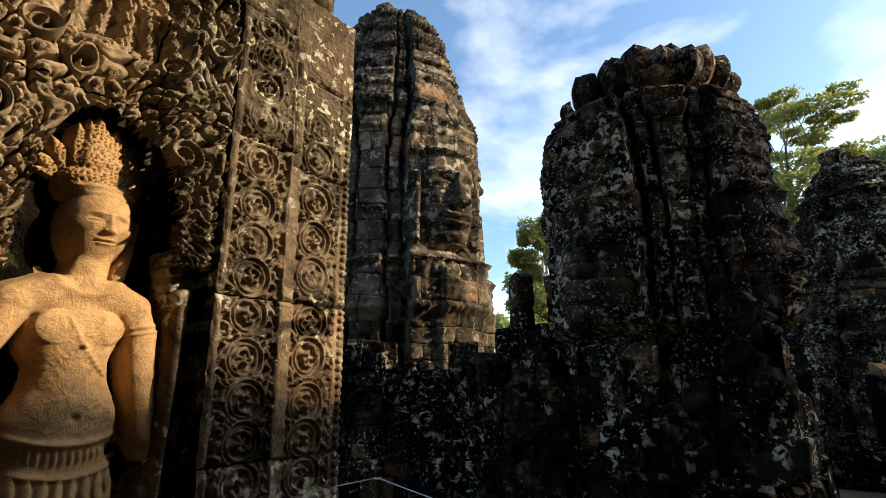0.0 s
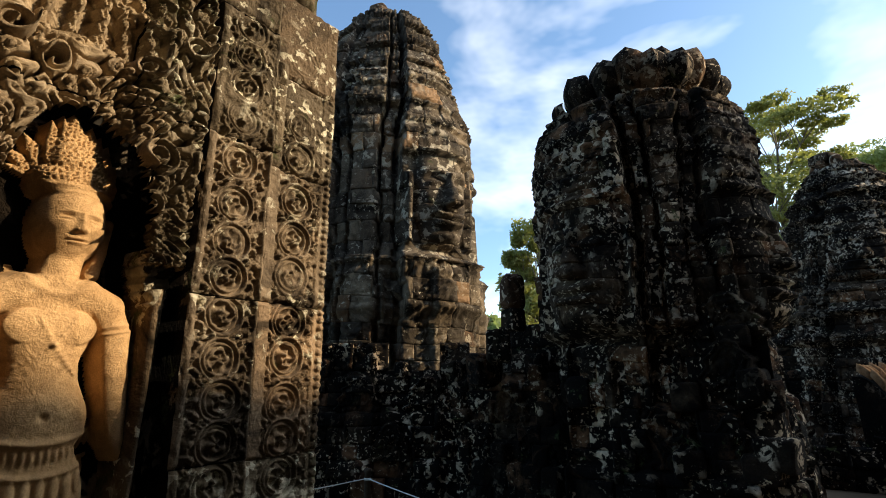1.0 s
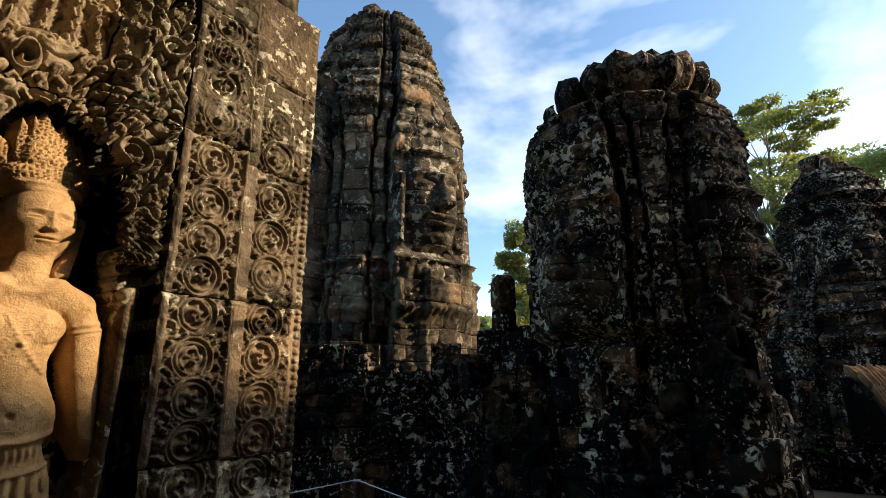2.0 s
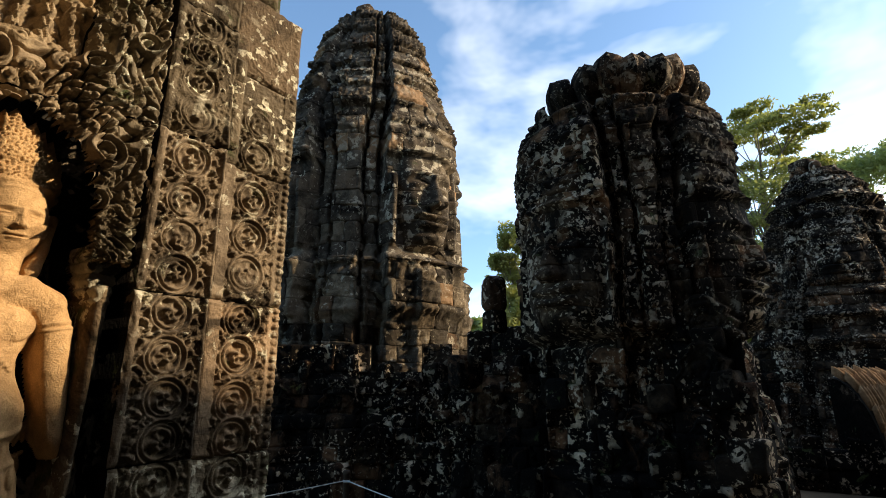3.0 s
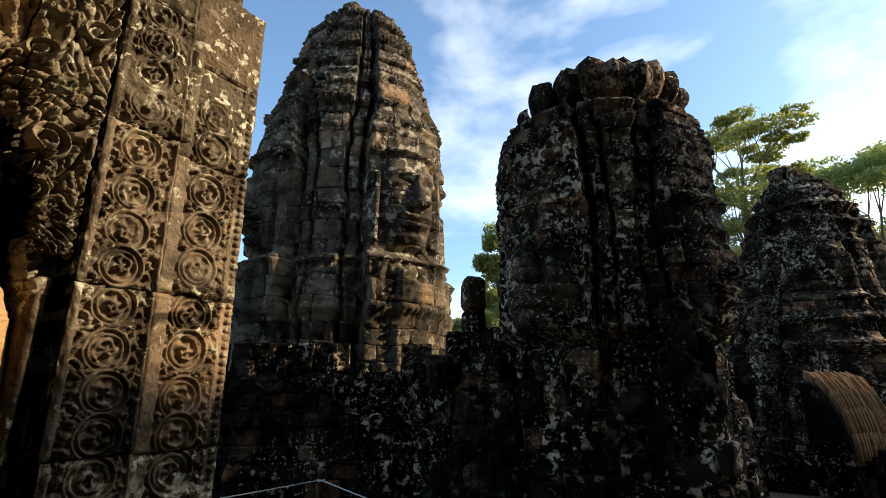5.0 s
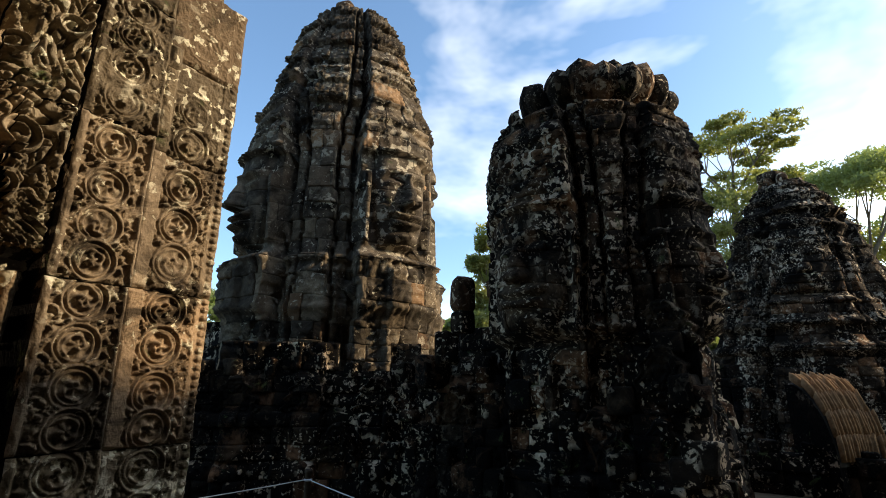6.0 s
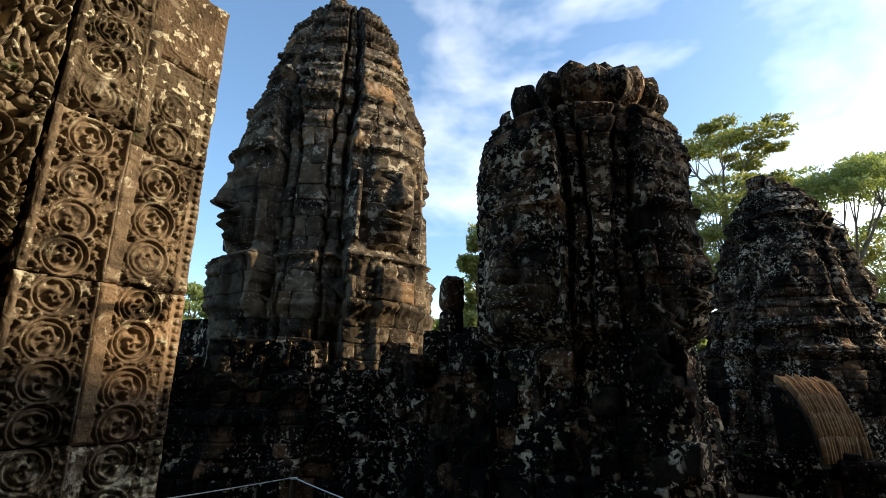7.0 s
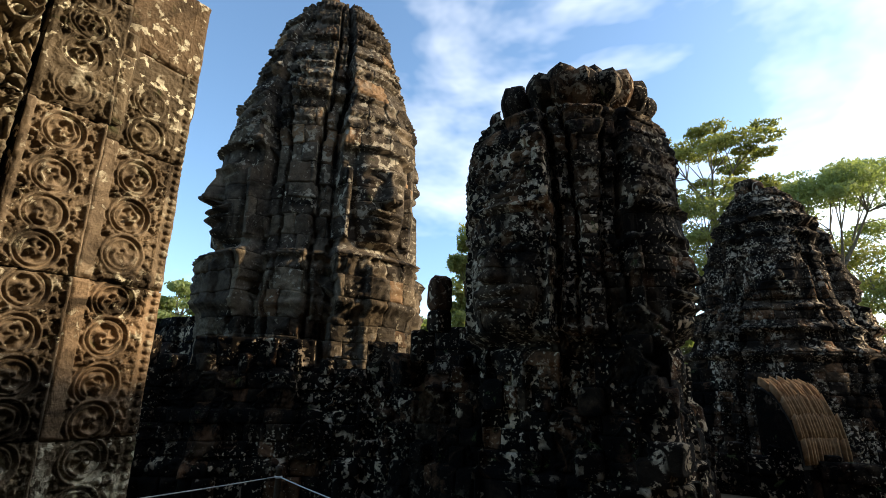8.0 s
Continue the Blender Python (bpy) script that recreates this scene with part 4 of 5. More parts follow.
def pediment(owner, at, turn, w, h, seed, mat=RUIN):
    """A flame-edged arch of worn carving that stands out of a wall; its foot is at the given place."""
    def depth(S, Z):
        zero = S * 0
        t = np.clip(Z / h, 0, 1)
        half = w * (1 - t ** 1.7) ** 0.6 * (1 + 0.10 * np.sin(t * 22)) + 1e-4
        e = np.minimum(half - np.abs(S), (h - Z) * 0.8) + 0.02 * vnoise(S * 16, Z * 16, zero + seed)
        H = 0.10 * smooth(0.0, 0.04, e) + 0.05 * gauss(e - 0.055, 0.022) + 0.035 * gauss(e - 0.13, 0.016)
        f1, f2 = cells(S / 0.085 + vnoise(S * 9, Z * 9, zero + seed), Z / 0.10, seed)
        H += smooth(0.14, 0.18, e) * (0.055 * smooth(0.04, 0.22, f2 - f1) * smooth(0.75, 0.2, f1) - 0.03)
        H = H * (0.8 + 0.5 * fbm(S * 5, Z * 5, zero + seed, 3)) + 0.012 * fbm(S * 22, Z * 22, zero + seed, 3)
        return np.where(e > 0, 0.02 - H, 0.16 - 0.02 * t)
    ob = part("pediment", relief(depth, -w * 1.1, w * 1.1, 0.0, h, 0.018, 0.2, mat, "pediment"), owner, "worn carved pediment")
    ob.matrix_basis = pose(at.x, at.y, at.z, 0, 0, turn)
    return ob


for u, z, back, w, h in ((0.50, 1.25, 0.24, 0.40, 0.78), (1.30, 0.42, 0.14, 0.46, 0.80), (2.05, 1.22, 0.24, 0.34, 0.66), (0.55, 0.40, 0.12, 0.36, 0.72), (1.25, 1.95, 0.36, 0.34, 0.42), (0.45, 2.02, 0.40, 0.42, 0.62)):
    pediment(base_left, LEFT * u - FRONT * back + Vector((0, 0, z)), -39.5, w, h, int(u * 100), TOWER if z > 1.9 else RUIN)
for u, z, back, w, h in ((0.75, 1.25, 0.22, 0.5, 0.8), (2.1, 1.25, 0.22, 0.45, 0.75), (1.3, 0.5, 0.06, 0.5, 0.75)):
    pediment(base_right, DIR_D * u - DIR_N * back + Vector((0, 0, z)), 50.5, w, h, int(u * 100))
for u, z, back, w, h in ((0.8, 0.8, 0.28, 0.42, 0.72), (2.1, 0.8, 0.28, 0.38, 0.68), (3.4, 0.82, 0.28, 0.42, 0.7), (1.5, 0.15, 0.14, 0.4, 0.6), (2.8, 0.15, 0.14, 0.4, 0.6)):
    pediment(mid_wall, LEFT * u - FRONT * back + Vector((0, 0, z)), -39.5, w, h, int(u * 100))
for u, z, back, w, h in ((0.9, 0.95, 0.28, 0.45, 0.68), (2.3, 0.95, 0.28, 0.42, 0.66), (3.6, 0.95, 0.28, 0.46, 0.68), (1.6, 0.06, 0.1, 0.4, 0.7), (4.9, 0.95, 0.28, 0.42, 0.66)):
    pediment(front_low, Vector((-1, 0.04, 0)) * u + Vector((0.04, 1, 0)) * back + Vector((0, 0, z)), -2.3, w, h, int(u * 100))

# ---- the relief figure ----


def figure_height(S, Z):
    S = (S + 0.30 - 0.018) / 1.09 - 0.30
    k = 140.0
    H = np.full(S.shape, -0.02)

    def put(h, sharp=k):
        nonlocal H
        m = np.maximum(H, h)
        H = m + np.log(np.exp(sharp * (H - m)) + np.exp(sharp * (h - m))) / sharp

    def dome(cs, cz, rs, rz, h, base=0.0, power=0.5, sharp=k):
        d = ((S - cs) / rs) ** 2 + ((Z - cz) / rz) ** 2
        put(np.maximum(np.where(d < 1, base + h * np.clip(1 - d, 0, 1) ** power, base - (np.sqrt(d) - 1) * min(rs, rz) * 6), -0.05), sharp)

    def limb(points, sharp=k):
        for (s1, z1, r1, h1), (s2, z2, r2, h2) in zip(points, points[1:]):
            ax, az = s2 - s1, z2 - z1
            t = np.clip(((S - s1) * ax + (Z - z1) * az) / (ax * ax + az * az), 0, 1)
            d = np.hypot(S - s1 - t * ax, Z - z1 - t * az)
            r, h = r1 + (r2 - r1) * t, h1 + (h2 - h1) * t
            q = 1 - (d / r) ** 2
            put(np.maximum(np.where(d < r, h - r * 0.9 + r * 0.9 * np.clip(q, 0, 1) ** 0.5, h - r * 0.9 - (d - r) * 6), -0.05), sharp)

    # body
    limb([(-0.425, 1.735, 0.042, 0.105), (-0.36, 1.765, 0.045, 0.105), (-0.24, 1.765, 0.045, 0.105), (-0.185, 1.74, 0.042, 0.105)], 90)
    dome(-0.302, 1.675, 0.108, 0.125, 0.112, power=0.4, sharp=90)
    limb([(-0.298, 1.66, 0.078, 0.115), (-0.293, 1.56, 0.072, 0.108), (-0.290, 1.50, 0.092, 0.115)], 70)
    dome(-0.290, 1.445, 0.114, 0.115, 0.118, power=0.42, sharp=80)
    for bs in (-0.252, -0.345):
        dome(bs, 1.676, 0.044, 0.042, 0.017, base=0.100, power=0.8, sharp=110)
        H += 0.0016 * np.sin(np.hypot(S - bs, Z - 1.676) * 1100) * gauss(np.hypot(S - bs, Z - 1.676), 0.018)
    H -= 0.012 * gauss(np.hypot(S + 0.290, Z - 1.457), 0.008)
    # skirt, belt and its row of pendants
    dome(-0.285, 1.15, 0.128, 0.30, 0.118, power=0.25, sharp=160)
    belt = Z - (1.372 + 1.9 * (S + 0.285) ** 2)
    wide = smooth(0.135, 0.125, np.abs(S + 0.285))
    H += wide * (0.016 * gauss(belt - 0.022, 0.009) + 0.010 * gauss(belt + 0.008, 0.015) + 0.014 * gauss(belt + 0.052, 0.007))
    H += wide * 0.006 * np.sin(S * 420) * gauss(belt + 0.008, 0.014)
    tooth = ((S + 0.285) / 0.026) % 1.0 - 0.5
    H += wide * 0.014 * np.sqrt(np.clip(1 - (tooth / 0.42) ** 2 - ((belt + 0.085) / 0.03) ** 2, 0, 1))
    H += wide * 0.006 * np.sin(S * 230) * smooth(-0.10, -0.14, belt)
    # arms
    limb([(-0.183, 1.728, 0.040, 0.105), (-0.158, 1.665, 0.036, 0.105), (-0.145, 1.56, 0.031, 0.10), (-0.132, 1.47, 0.027, 0.095), (-0.118, 1.39, 0.022, 0.09), (-0.10, 1.35, 0.021, 0.088), (-0.075, 1.318, 0.016, 0.08), (-0.05, 1.30, 0.011, 0.075)], 260)
    H += 0.007 * gauss(Z - 1.690 - 0.25 * (S + 0.16), 0.006) * (np.abs(S + 0.155) < 0.043) + 0.006 * gauss(Z - 1.672 - 0.25 * (S + 0.16), 0.004) * (np.abs(S + 0.155) < 0.042)
    limb([(-0.428, 1.725, 0.040, 0.105), (-0.455, 1.66, 0.037, 0.105), (-0.50, 1.55, 0.031, 0.10), (-0.535, 1.44, 0.027, 0.10), (-0.55, 1.34, 0.023, 0.09)], 260)
    # the sash and the necklace
    for s0, z0, s1, z1, w, h in ((-0.295, 1.63, -0.355, 1.575, 0.0075, 0.0055), (-0.295, 1.63, -0.240, 1.560, 0.0085, 0.009), (-0.295, 1.63, -0.330, 1.70, 0.006, 0.004), (-0.295, 1.63, -0.255, 1.70, 0.006, 0.004)):
        t = np.clip(((S - s0) * (s1 - s0) + (Z - z0) * (z1 - z0)) / ((s1 - s0) ** 2 + (z1 - z0) ** 2), 0, 1)
        d = np.hypot(S - s0 - t * (s1 - s0), Z - z0 - t * (z1 - z0))
        H += h * gauss(d, w * (1 - 0.35 * t)) * (0.75 + 0.25 * np.sin(t * 40))
    dome(-0.295, 1.628, 0.022, 0.030, 0.010, base=0.112, sharp=300)
    H += 0.007 * gauss(np.hypot(S + 0.298, (Z - 1.86) * 0.85) - 0.085, 0.010) * (Z < 1.84)
    # neck and head
    S = S - 0.014 * smooth(1.80, 1.90, Z)
    limb([(-0.300, 1.87, 0.040, 0.095), (-0.297, 1.79, 0.045, 0.10)], 90)
    dome(-0.302, 1.962, 0.081, 0.124, 0.128, base=0.01, power=0.5, sharp=160)
    a, b = (S + 0.300) / 0.072, (Z - 1.945) / 0.088
    face = smooth(1.15, 0.85, a * a + b * b * 0.8)
    H += face * (0.060 * features(a * 1.12, b) - 0.008 * gauss(np.abs(a) - 0.42, 0.22) * gauss(b - 0.20, 0.10) + 0.004 * gauss(np.abs(a) - 0.42, 0.20) * gauss(b - 0.17, 0.035))
    for es, lean in ((-0.217, -0.012),):
        limb([(es, 1.985, 0.015, 0.05), (es + lean * 0.4, 1.92, 0.011, 0.055), (es + lean, 1.86, 0.015, 0.065), (es + lean * 1.2, 1.825, 0.019, 0.075)], 300)
        H -= 0.012 * gauss(np.hypot((S - es) * 1.6, Z - 1.965), 0.012)
    # headdress: band, beads, three tall flames and pierced side leaves
    S = -0.312 + (S + 0.312) / (1 + 0.22 * smooth(2.03, 2.10, Z))
    band = smooth(0.10, 0.09, np.abs(S + 0.305))
    dome(-0.306, 2.08, 0.080, 0.060, 0.078, base=0.03, power=0.5, sharp=150)
    dome(-0.304, 2.050, 0.079, 0.034, 0.078, base=0.030, power=0.5, sharp=110)
    H += band * (0.004 * gauss(Z - 2.036 + 1.2 * (S + 0.305) ** 2, 0.007) + 0.003 * gauss(Z - 2.055, 0.005))
    for s0, s1, z1, w, h in ((-0.315, -0.340, 2.262, 0.040, 0.120), (-0.328, -0.372, 2.232, 0.030, 0.095), (-0.300, -0.305, 2.240, 0.034, 0.118), (-0.340, -0.408, 2.185, 0.024, 0.062), (-0.285, -0.268, 2.205, 0.034, 0.100), (-0.272, -0.243, 2.160, 0.028, 0.075), (-0.355, -0.434, 2.142, 0.017, 0.042), (-0.365, -0.428, 2.095, 0.012, 0.036), (-0.322, -0.357, 2.250, 0.020, 0.112), (-0.292, -0.286, 2.222, 0.022, 0.112)):
        ax, az = s1 - s0, z1 - 2.078
        length = math.hypot(ax, az)
        t = np.clip(((S - s0) * ax + (Z - 2.078) * az) / length ** 2, 0, 1)
        d = np.hypot(S - s0 - t * ax, Z - 2.078 - t * az)
        wt = w * (1 - t ** 2.2) * (0.75 + 0.25 * smooth(0, 0.4, t)) + 0.002
        put(np.maximum(np.where(d < wt, h * (0.75 + 0.25 * np.sqrt(np.clip(1 - (d / wt) ** 2, 0, 1))) * (1 - 0.15 * t) * (0.76 + 0.16 * smooth(0, 0.3, t)), 0.57 * h - (d - wt) * 9), -0.05), 300)
    crown = smooth(2.055, 2.07, Z)
    f1, f2 = cells(S / 0.0095, Z / 0.0095, 8)
    H -= crown * 0.011 * (1 - smooth(0.10, 0.32, f1)) * (H > 0.02)
    H += 0.0016 * fbm(S * 90, Z * 90, S * 0, 3) + 0.003 * fbm(S * 18, Z * 18, S * 0 + 3, 3)
    return H


statue = tagged(new("relief_statue", relief(lambda S, Z: 0.225 - figure_height(S, Z), -0.64, -0.03, 0.86, 2.29, 0.0025, 0.24, OCHRE, "relief_statue", mask=lambda S, Z: figure_height(S, Z) > -0.01)), "sunlit ochre sandstone figure with tall pierced crown", "statue")
statue.matrix_world = BAY

# ---- added unseen walls close the place beside, behind and across, blocking sun and sky ----


def mass(name, label, corners, z0, z1, mat, seed, category="wall", wavy=0.5):
    """A plain standing mass of masonry on a rough outline, its top uneven."""
    rng = np.random.default_rng(seed)
    v, f = [], []
    n = len(corners)
    for x, y in corners:
        v.append((x, y, z0))
    tops = z1 if isinstance(z1, tuple) else (z1,) * n
    for (x, y), top in zip(corners, tops):
        v.append((x, y, top + rng.uniform(-wavy, wavy)))
    f = [(i, (i + 1) % n, n + (i + 1) % n, n + i) for i in range(n)] + [tuple(reversed(range(n))), tuple(range(n, 2 * n))]
    return tagged(new(name, mesh_of(name, v, f, mat, flat=True)), label, category, kind="structure")


# unseen sun blocker: its sloping top sets the shadow edge on the carved wall
mass("wall_east", "tall dark unseen wall added to shade the foot of the carved wall", [(9.0, -10.7), (11.5, -10.7), (11.5, 2.9), (9.0, 2.6)], -0.6, (11.4, 11.4, 4.75, 4.80), RUIN, 1, wavy=0.0)
# four unseen masses added to cut the sky's fill light on the foreground
mass("wall_south_east", "high dark unseen wall added behind the camera to block sky light", [(9.0, -16.0), (14.0, -16.0), (14.0, -5.2), (9.0, -5.2)], -0.6, 17.0, RUIN, 6, wavy=0.3)
mass("wall_south", "tall dark unseen wall added behind the camera to block sky light", [(-9.0, -6.0), (9.0, -9.0), (9.0, -5.5), (-9.0, -3.5)], -0.6, 17.0, RUIN, 2)
mass("wall_west", "tall dark unseen wall added beyond the carved bay to block sky light", [(-9.0, -5.0), (-1.9, 0.4), (-2.6, 1.2), (-9.0, -2.0)], -0.6, 14.0, RUIN, 3)
mass("wall_over_bay", "dark unseen wall added over the carved bay to block sky light", [(-1.95, 0.55), (-0.62, 2.15), (-1.3, 2.9), (-3.2, 1.6)], 3.55, 13.0, RUIN, 7)
# unseen sun blocker added to keep the near tower in shadow below its crown
mass("wall_east_tower", "massive dark unseen block added to shade the near tower", [(20.3, 3.2), (24.5, 3.6), (25.0, 7.9), (21.0, 8.0)], -0.6, 12.5, RUIN, 4, wavy=0.3)

# ---- trees ----


def tube(v, f, a, b, ra, rb, seg=7):
    d = (b - a).normalized()
    x = d.orthogonal().normalized()
    y = d.cross(x)
    n = len(v)
    for c, r in ((a, ra), (b, rb)):
        for k in range(seg):
            t = 2 * math.pi * k / seg
            v.append(tuple(c + (x * math.cos(t) + y * math.sin(t)) * r))
    f += [(n + k, n + (k + 1) % seg, n + seg + (k + 1) % seg, n + seg + k) for k in range(seg)]


def tree(name, label, base, fork, top, spread, seed, mat, leaf=0.22, count=9000, lean=(0, 0), flat=0.55, radius=0.45, clumps=26, squash=1.0, fill=False):
    owner = thing(name, label, "tree", "trees", at=pose(*base))
    rng = np.random.default_rng(seed)
    v, f, tips = [], [], []
    p, r = Vector((0, 0, 0)), radius
    steps = 6
    for k in range(steps):
        q = Vector((lean[0] * (k + 1) / steps, lean[1] * (k + 1) / steps, fork * (k + 1) / steps)) + Vector((rng.uniform(-0.12, 0.12), rng.uniform(-0.12, 0.12), 0)) * radius * 2
        tube(v, f, p, q, r, r * 0.91, 9)
        p, r = q, r * 0.91
    heads = []
    for k in range(clumps):
        a = 2.4 * k + rng.uniform(-0.3, 0.3)
        q = spread * math.sqrt((k + 0.5) / clumps) * rng.uniform(0.85, 1.1)
        h = fork + (top - fork) * (rng.uniform(0.02, 0.95) if fill else rng.uniform(0.35, 0.95) if flat < 0.5 else 0.95 - 0.45 * (q / spread) ** 2 + rng.uniform(-0.16, 0.05))
        heads.append(Vector((p.x + q * math.cos(a), p.y + q * math.sin(a) * squash, h)))
    limbs = 6
    roots = []
    for k in range(limbs):
        a = 2 * math.pi * k / limbs + rng.uniform(-0.3, 0.3)
        q = p + Vector((math.cos(a) * spread * 0.35, math.sin(a) * spread * 0.35 * squash, (top - fork) * rng.uniform(0.3, 0.5)))
        m = p.lerp(q, 0.5) + Vector((0, 0, -0.15))
        tube(v, f, p, m, r * 0.6, r * 0.42)
        tube(v, f, m, q, r * 0.42, r * 0.3)
        roots.append(q)
    for h in heads:
        q = min(roots, key=lambda o: (o - h).length)
        m = q.lerp(h, 0.55) + Vector((rng.uniform(-0.3, 0.3), rng.uniform(-0.3, 0.3), rng.uniform(-0.1, 0.35)))
        tube(v, f, q, m, r * 0.22, r * 0.13, 5)
        tube(v, f, m, h, r * 0.13, r * 0.04, 5)
    part("trunk", mesh_of("trunk", v, f, BARK), owner)
    per = count // clumps
    allv, n = [], 0
    for h in heads:
        size = np.array([1, squash * 0.6 + 0.4, flat * 0.55]) * spread * (rng.uniform(0.32, 0.5) if fill else rng.uniform(0.22, 0.36))
        d = rng.normal(size=(per, 3))
        d /= np.linalg.norm(d, axis=1)[:, None]
        c = np.array(h) + d * size * rng.uniform(0.35, 1.0, (per, 1)) ** 0.6 * (0.8 + 0.35 * vnoise(d[:, 0] * 2.5 + h.x, d[:, 1] * 2.5, d[:, 2] * 2.5)[:, None])
        e1 = rng.normal(size=(per, 3))
        e1 /= np.linalg.norm(e1, axis=1)[:, None]
        e2 = np.cross(e1, rng.normal(size=(per, 3)))
        e2 /= np.linalg.norm(e2, axis=1)[:, None]
        ls = leaf * rng.uniform(0.6, 1.3, (per, 1))
        allv.append(np.stack([c - e1 * ls, c + e2 * ls * 0.45, c + e1 * ls, c - e2 * ls * 0.45], 1).reshape(-1, 3))
    allv = np.vstack(allv)
    faces = np.arange(len(allv)).reshape(-1, 4).tolist()
    part("crown", mesh_of("crown", allv.tolist(), faces, mat, flat=True), owner)
    return owner


tree("tree", "tall tree with open spreading crown behind the tower", (27.5, 35.0, -0.6), 16.8, 23.2, 5.2, 4, LEAF_A, leaf=0.17, count=10500, flat=0.40, lean=(0.8, 0), clumps=24)
tree("tree", "tree with low yellow-green foliage behind the tower", (28.0, 34.0, -0.6), 9.0, 19.5, 3.8, 5, LEAF_A, leaf=0.17, count=15000, flat=0.9, fill=True, clumps=36)
tree("tree", "pale-trunked umbrella tree with flat dark green crown", (42.5, 36.5, -0.6), 12.5, 22.0, 7.2, 6, LEAF_B, leaf=0.17, count=26000, flat=0.85, radius=0.5, lean=(-0.8, 0), clumps=44)
tree("tree", "smaller bright green tree beside the umbrella tree", (46.0, 36.0, -0.6), 7.0, 16.0, 5.0, 7, LEAF_A, leaf=0.18, count=15000, flat=0.9, fill=True, clumps=36)
tree("tree", "distant leafy tree between the towers", (7.5, 31.0, -0.6), 3.5, 12.6, 1.9, 8, LEAF_A, leaf=0.15, count=24000, flat=1.5, clumps=70, radius=0.25, fill=True)
tree("tree", "distant round tree seen past the tall tower", (-12.6, 36.0, -0.6), 4.0, 8.3, 2.6, 9, LEAF_B, leaf=0.17, count=9000, flat=0.9, fill=True)
far_tree = tree("tree", "distant green tree on the forest edge", (0.0, 60.0, -0.6), 3.0, 9.5, 5.5, 10, LEAF_B, leaf=0.5, count=4000, flat=0.9)
for k in range(22):
    a = radians(8 + 150 * k / 21)
    copy_thing(far_tree, pose(70 * math.cos(a) + 5 * math.sin(k * 7.0), 66 * math.sin(a) + 5 * math.cos(k * 5.0), -0.6, 0, 0, k * 77) @ Matrix.Diagonal((1.1, 1.1, 0.8 + 0.25 * math.sin(k * 3.0), 1)))

# ---- rope barrier ----


def rope(a, b, sag, radius):
    v, f = [], []
    a, b = Vector(a), Vector(b)
    pts = [a.lerp(b, k / 14) - Vector((0, 0, sag * 4 * (k / 14) * (1 - k / 14))) for k in range(15)]
    for p, q in zip(pts, pts[1:]):
        tube(v, f, p, q, radius, radius, 6)
    return mesh_of("rope", v, f, ROPE)


def barrier_post(x, y, top):
    ob = thing("barrier_post", "dark wooden post of a rope barrier", "post", "rope barrier posts", at=pose(x, y, -0.6))
    v, f = lathe([(0, 0.055), (0.02, 0.05), (top - 0.06, 0.045), (top - 0.055, 0.058), (top - 0.01, 0.058), (top, 0.045)], 10)
    part("shaft", mesh_of("shaft", v, f, POSTWOOD), ob)
    v, f = lathe([(top - 0.17, 0.05), (top - 0.165, 0.057), (top - 0.14, 0.057), (top - 0.135, 0.05)], 10)
    part("collar", mesh_of("collar", v, f, ROPE), ob)
    return ob


POSTS = [(-0.74, 8.3), (-3.3, 5.95), (1.0, 5.4)]
for x, y in POSTS:
    barrier_post(x, y, 0.82)
for x, y in POSTS[1:]:
    tagged(new("rope", rope((-0.74, 8.3, 0.075), (x, y, 0.075), 0.02, 0.008)), "white rope strung between dark barrier posts", "rope", "barrier ropes")

# ---- loose stones, finial, vault roof ----
rng_l = np.random.default_rng(5)
finial = thing("stone_finial", "weathered upright finial stone on the broken wall", "finial", at=pose(1.69, 8.55, 2.45))
part("pedestal", boulder((0, 0, 0.08), (0.17, 0.17, 0.2), rng_l, 0.6, mat=RUIN, square=0.35, lump=0.1, name="pedestal"), finial)
part("head", boulder((0, 0, 0.56), (0.20, 0.16, 0.32), rng_l, 0.5, 12, mat=TOWER, square=0.5, lump=0.25, name="head"), finial)


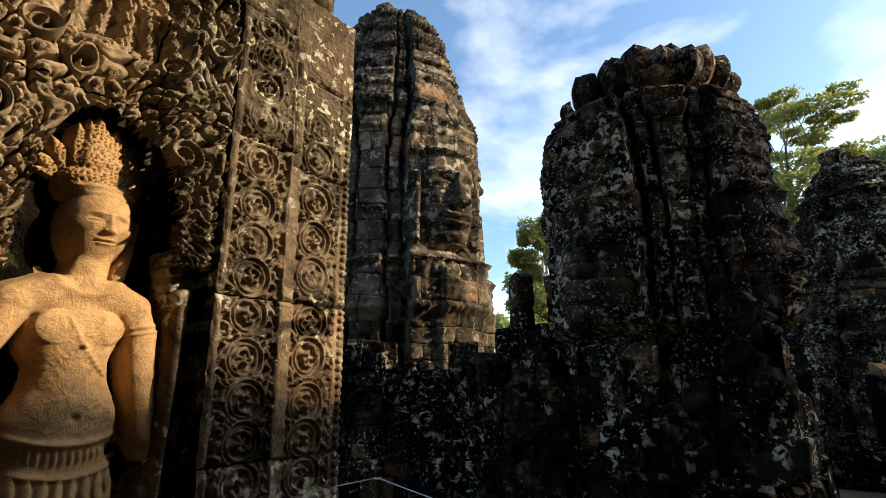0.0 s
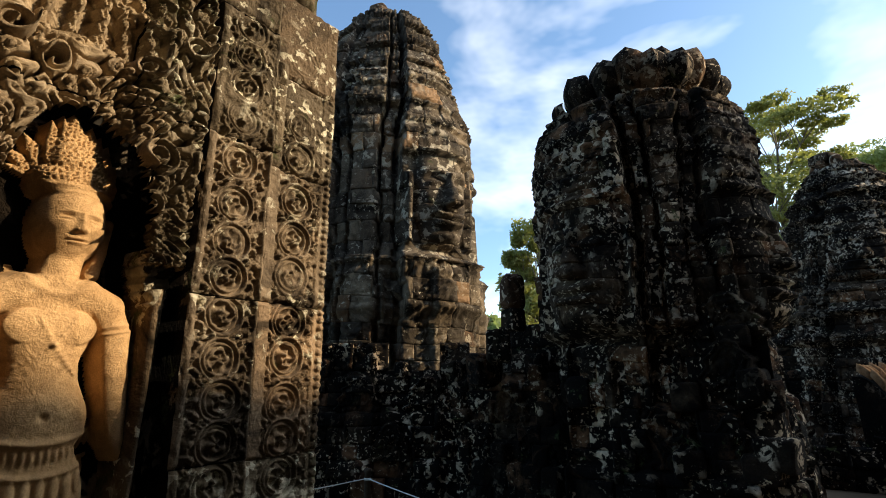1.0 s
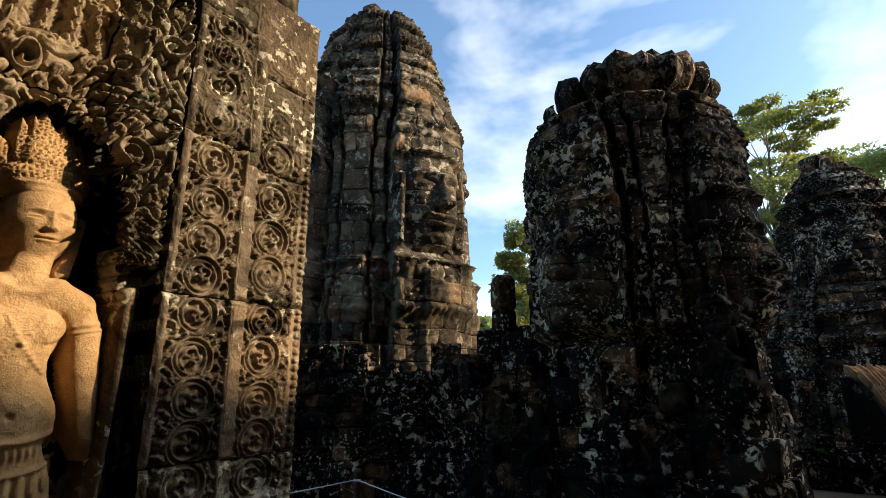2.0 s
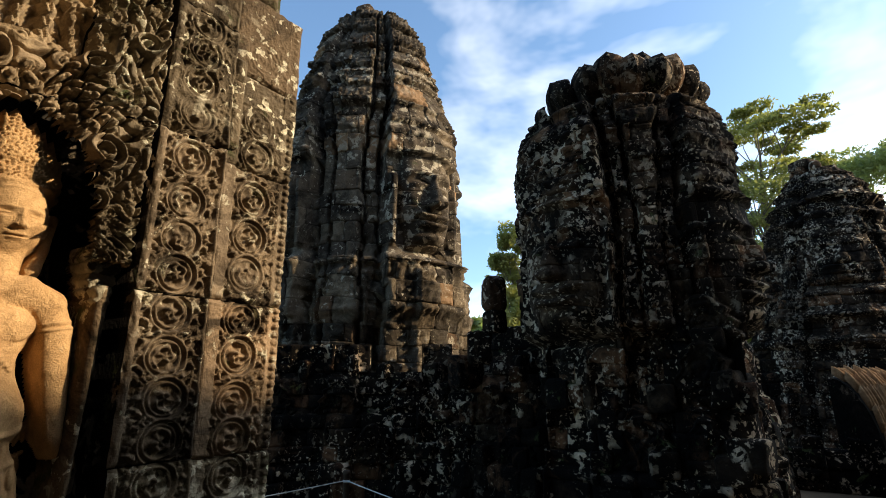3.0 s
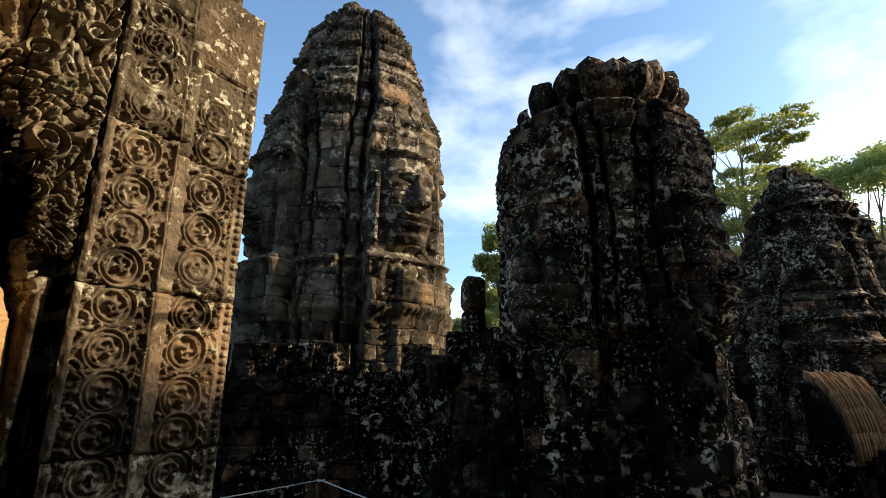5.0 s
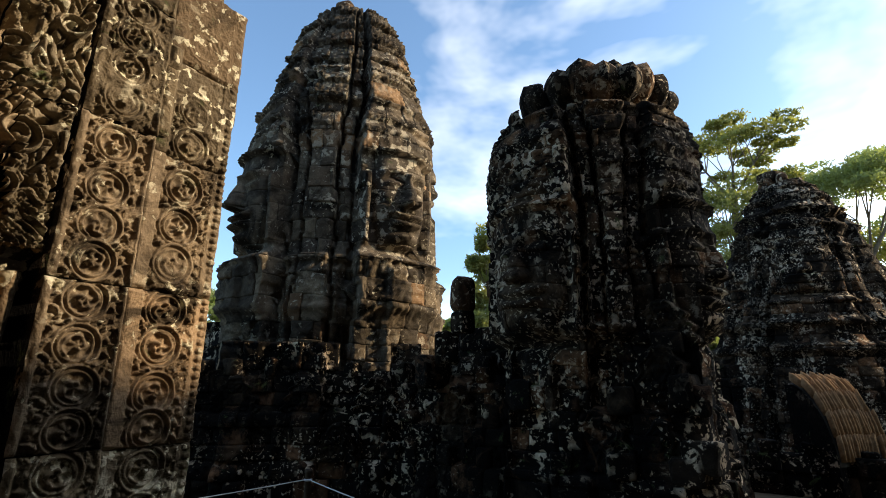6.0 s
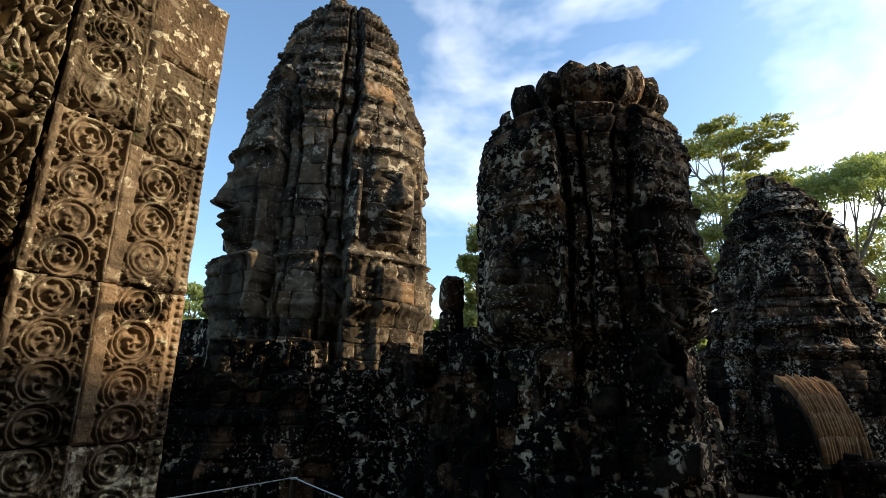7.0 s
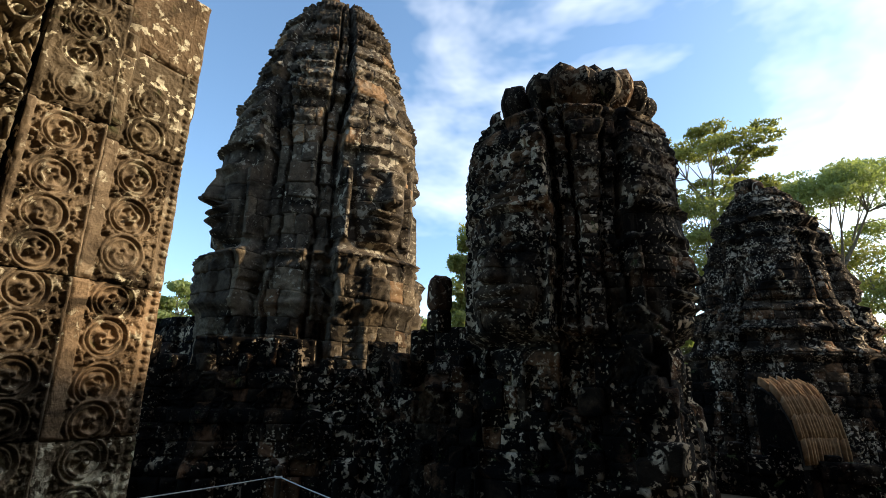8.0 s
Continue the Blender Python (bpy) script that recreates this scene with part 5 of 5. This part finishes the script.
def vault_roof(name, label, origin, length, seed):
    """A half vault of stone ribs that steps down towards its eave."""
    ob = thing(name, label, "roof", at=origin)
    rng = np.random.default_rng(seed)
    n, rows, wide, high = 15, 5, 0.95, 1.70
    for k in range(n):
        for c in range(rows):
            if rng.random() < 0.04:
                continue
            u0, u1 = length * (k + rng.uniform(0.0, 0.10)) / n, length * (k + rng.uniform(0.80, 0.92)) / n
            v, f = [], []
            lift = rng.uniform(-0.02, 0.035)
            for j in range(4):
                ang = radians(6 + 80 * (c + 0.97 * j / 3) / rows)
                rr = 1.0 + lift + 0.04 * j / 3 + rng.uniform(-0.008, 0.008)
                for i in range(5):
                    w = i / 4
                    r2 = rr + 0.045 * math.sin(math.pi * w) - (0.05 if i in (0, 4) else 0)
                    v.append((u0 + (u1 - u0) * w, -wide * r2 * math.cos(ang), high * r2 * math.sin(ang)))
            for j in range(3):
                f += [(j * 5 + i, j * 5 + i + 1, j * 5 + 6 + i, j * 5 + 5 + i) for i in range(4)]
            f += [(4, 3, 2, 1, 0), (15, 16, 17, 18, 19), (0, 5, 10, 15), (19, 14, 9, 4)]
            part("roof_stone", mesh_of("roof_stone", v, f, ROOF), ob)
    arch = [(-wide * 0.96 * math.cos(radians(3 + 87 * j / 14)), high * 0.96 * math.sin(radians(3 + 87 * j / 14))) for j in range(15)]
    v = [(u, y, z) for y, z in arch for u in (-0.05, length + 0.02)]
    part("vault_shell", mesh_of("vault_shell", v, [(2 * j, 2 * j + 1, 2 * j + 3, 2 * j + 2) for j in range(14)], CORE), ob)
    for u, flip in ((-0.05, 1), (length + 0.02, -1)):
        w = [(u, y * 0.98, z * 0.98) for y, z in arch] + [(u, 0, -0.4), (u, arch[0][0], -0.4)]
        n2 = len(w)
        w += [(x + 0.15 * flip, y, z) for x, y, z in w]
        g = [tuple(range(n2))[::flip], tuple(range(n2, 2 * n2))[::-flip]] + [(k, (k + 1) % n2, n2 + (k + 1) % n2, n2 + k) for k in range(n2)]
        part("gable", mesh_of("gable", w, g, RUIN, flat=True), ob, "dark stone end wall of the vault")
    return ob


vault_roof("vault_roof", "sunlit ribbed stone vault roof over a low gallery", pose(8.95, 10.0, -0.08, 0, 0, 7), 1.2, 3)
for k, (x, y, z, sx) in enumerate(((-2.35, 11.35, 1.75, 0.22), (-2.38, 11.4, 2.2, 0.16), (2.35, 8.2, 2.5, 0.2), (2.75, 7.75, 2.45, 0.24), (1.2, 9.0, 1.7, 0.26), (1.45, 8.75, 2.1, 0.25))):
    tagged(new("loose_block", boulder((x, y, z), (sx, sx * 0.85, sx * 1.1), rng_l, k * 0.9, 10, mat=RUIN, square=0.3, lump=0.28)), "weathered loose stone block on the broken wall", "stone", "loose stones")

rng_t = np.random.default_rng(99)
ledges = [(corner, LEFT, FRONT, 2.5, 0.06, 0.40), (corner, LEFT, FRONT, 2.5, 0.22, 1.18), (corner, LEFT, FRONT, 2.5, 0.36, 1.93), (corner, DIR_D, DIR_N, 3.5, 0.05, 0.55), (corner, DIR_D, DIR_N, 3.5, 0.2, 1.25),
          (mid_start, LEFT, FRONT, 4.2, 0.1, 0.15), (mid_start, LEFT, FRONT, 4.2, 0.27, 0.8), (mid_start, LEFT, FRONT, 4.2, 0.42, 1.55), (Vector((11.8, 6.9, 0)), LEFT, FRONT, 5.5, 0.25, 0.1), (Vector((1.1, 9.95, 0)), Vector((-1, 0.04, 0)), Vector((-0.04, -1, 0)), 6.0, 0.48, 1.65)]
for start, along, out, length, back, z in ledges:
    u = rng_t.uniform(0.1, 0.5)
    while u < length:
        w = rng_t.uniform(0.13, 0.28)
        h = rng_t.uniform(0.10, 0.22)
        p = start + along * u - out * (back + w * 0.25)
        tagged(new("loose_block", boulder((p.x, p.y, z + h * 0.75), (w, w * rng_t.uniform(0.6, 0.9), h), rng_t, AX + rng_t.uniform(-0.3, 0.3), 9, mat=RUIN, square=0.28, lump=0.3)), "tumbled lichen-spotted block lying on a ledge", "stone", "loose stones")
        u += w * 2 + rng_t.uniform(0.15, 0.8)
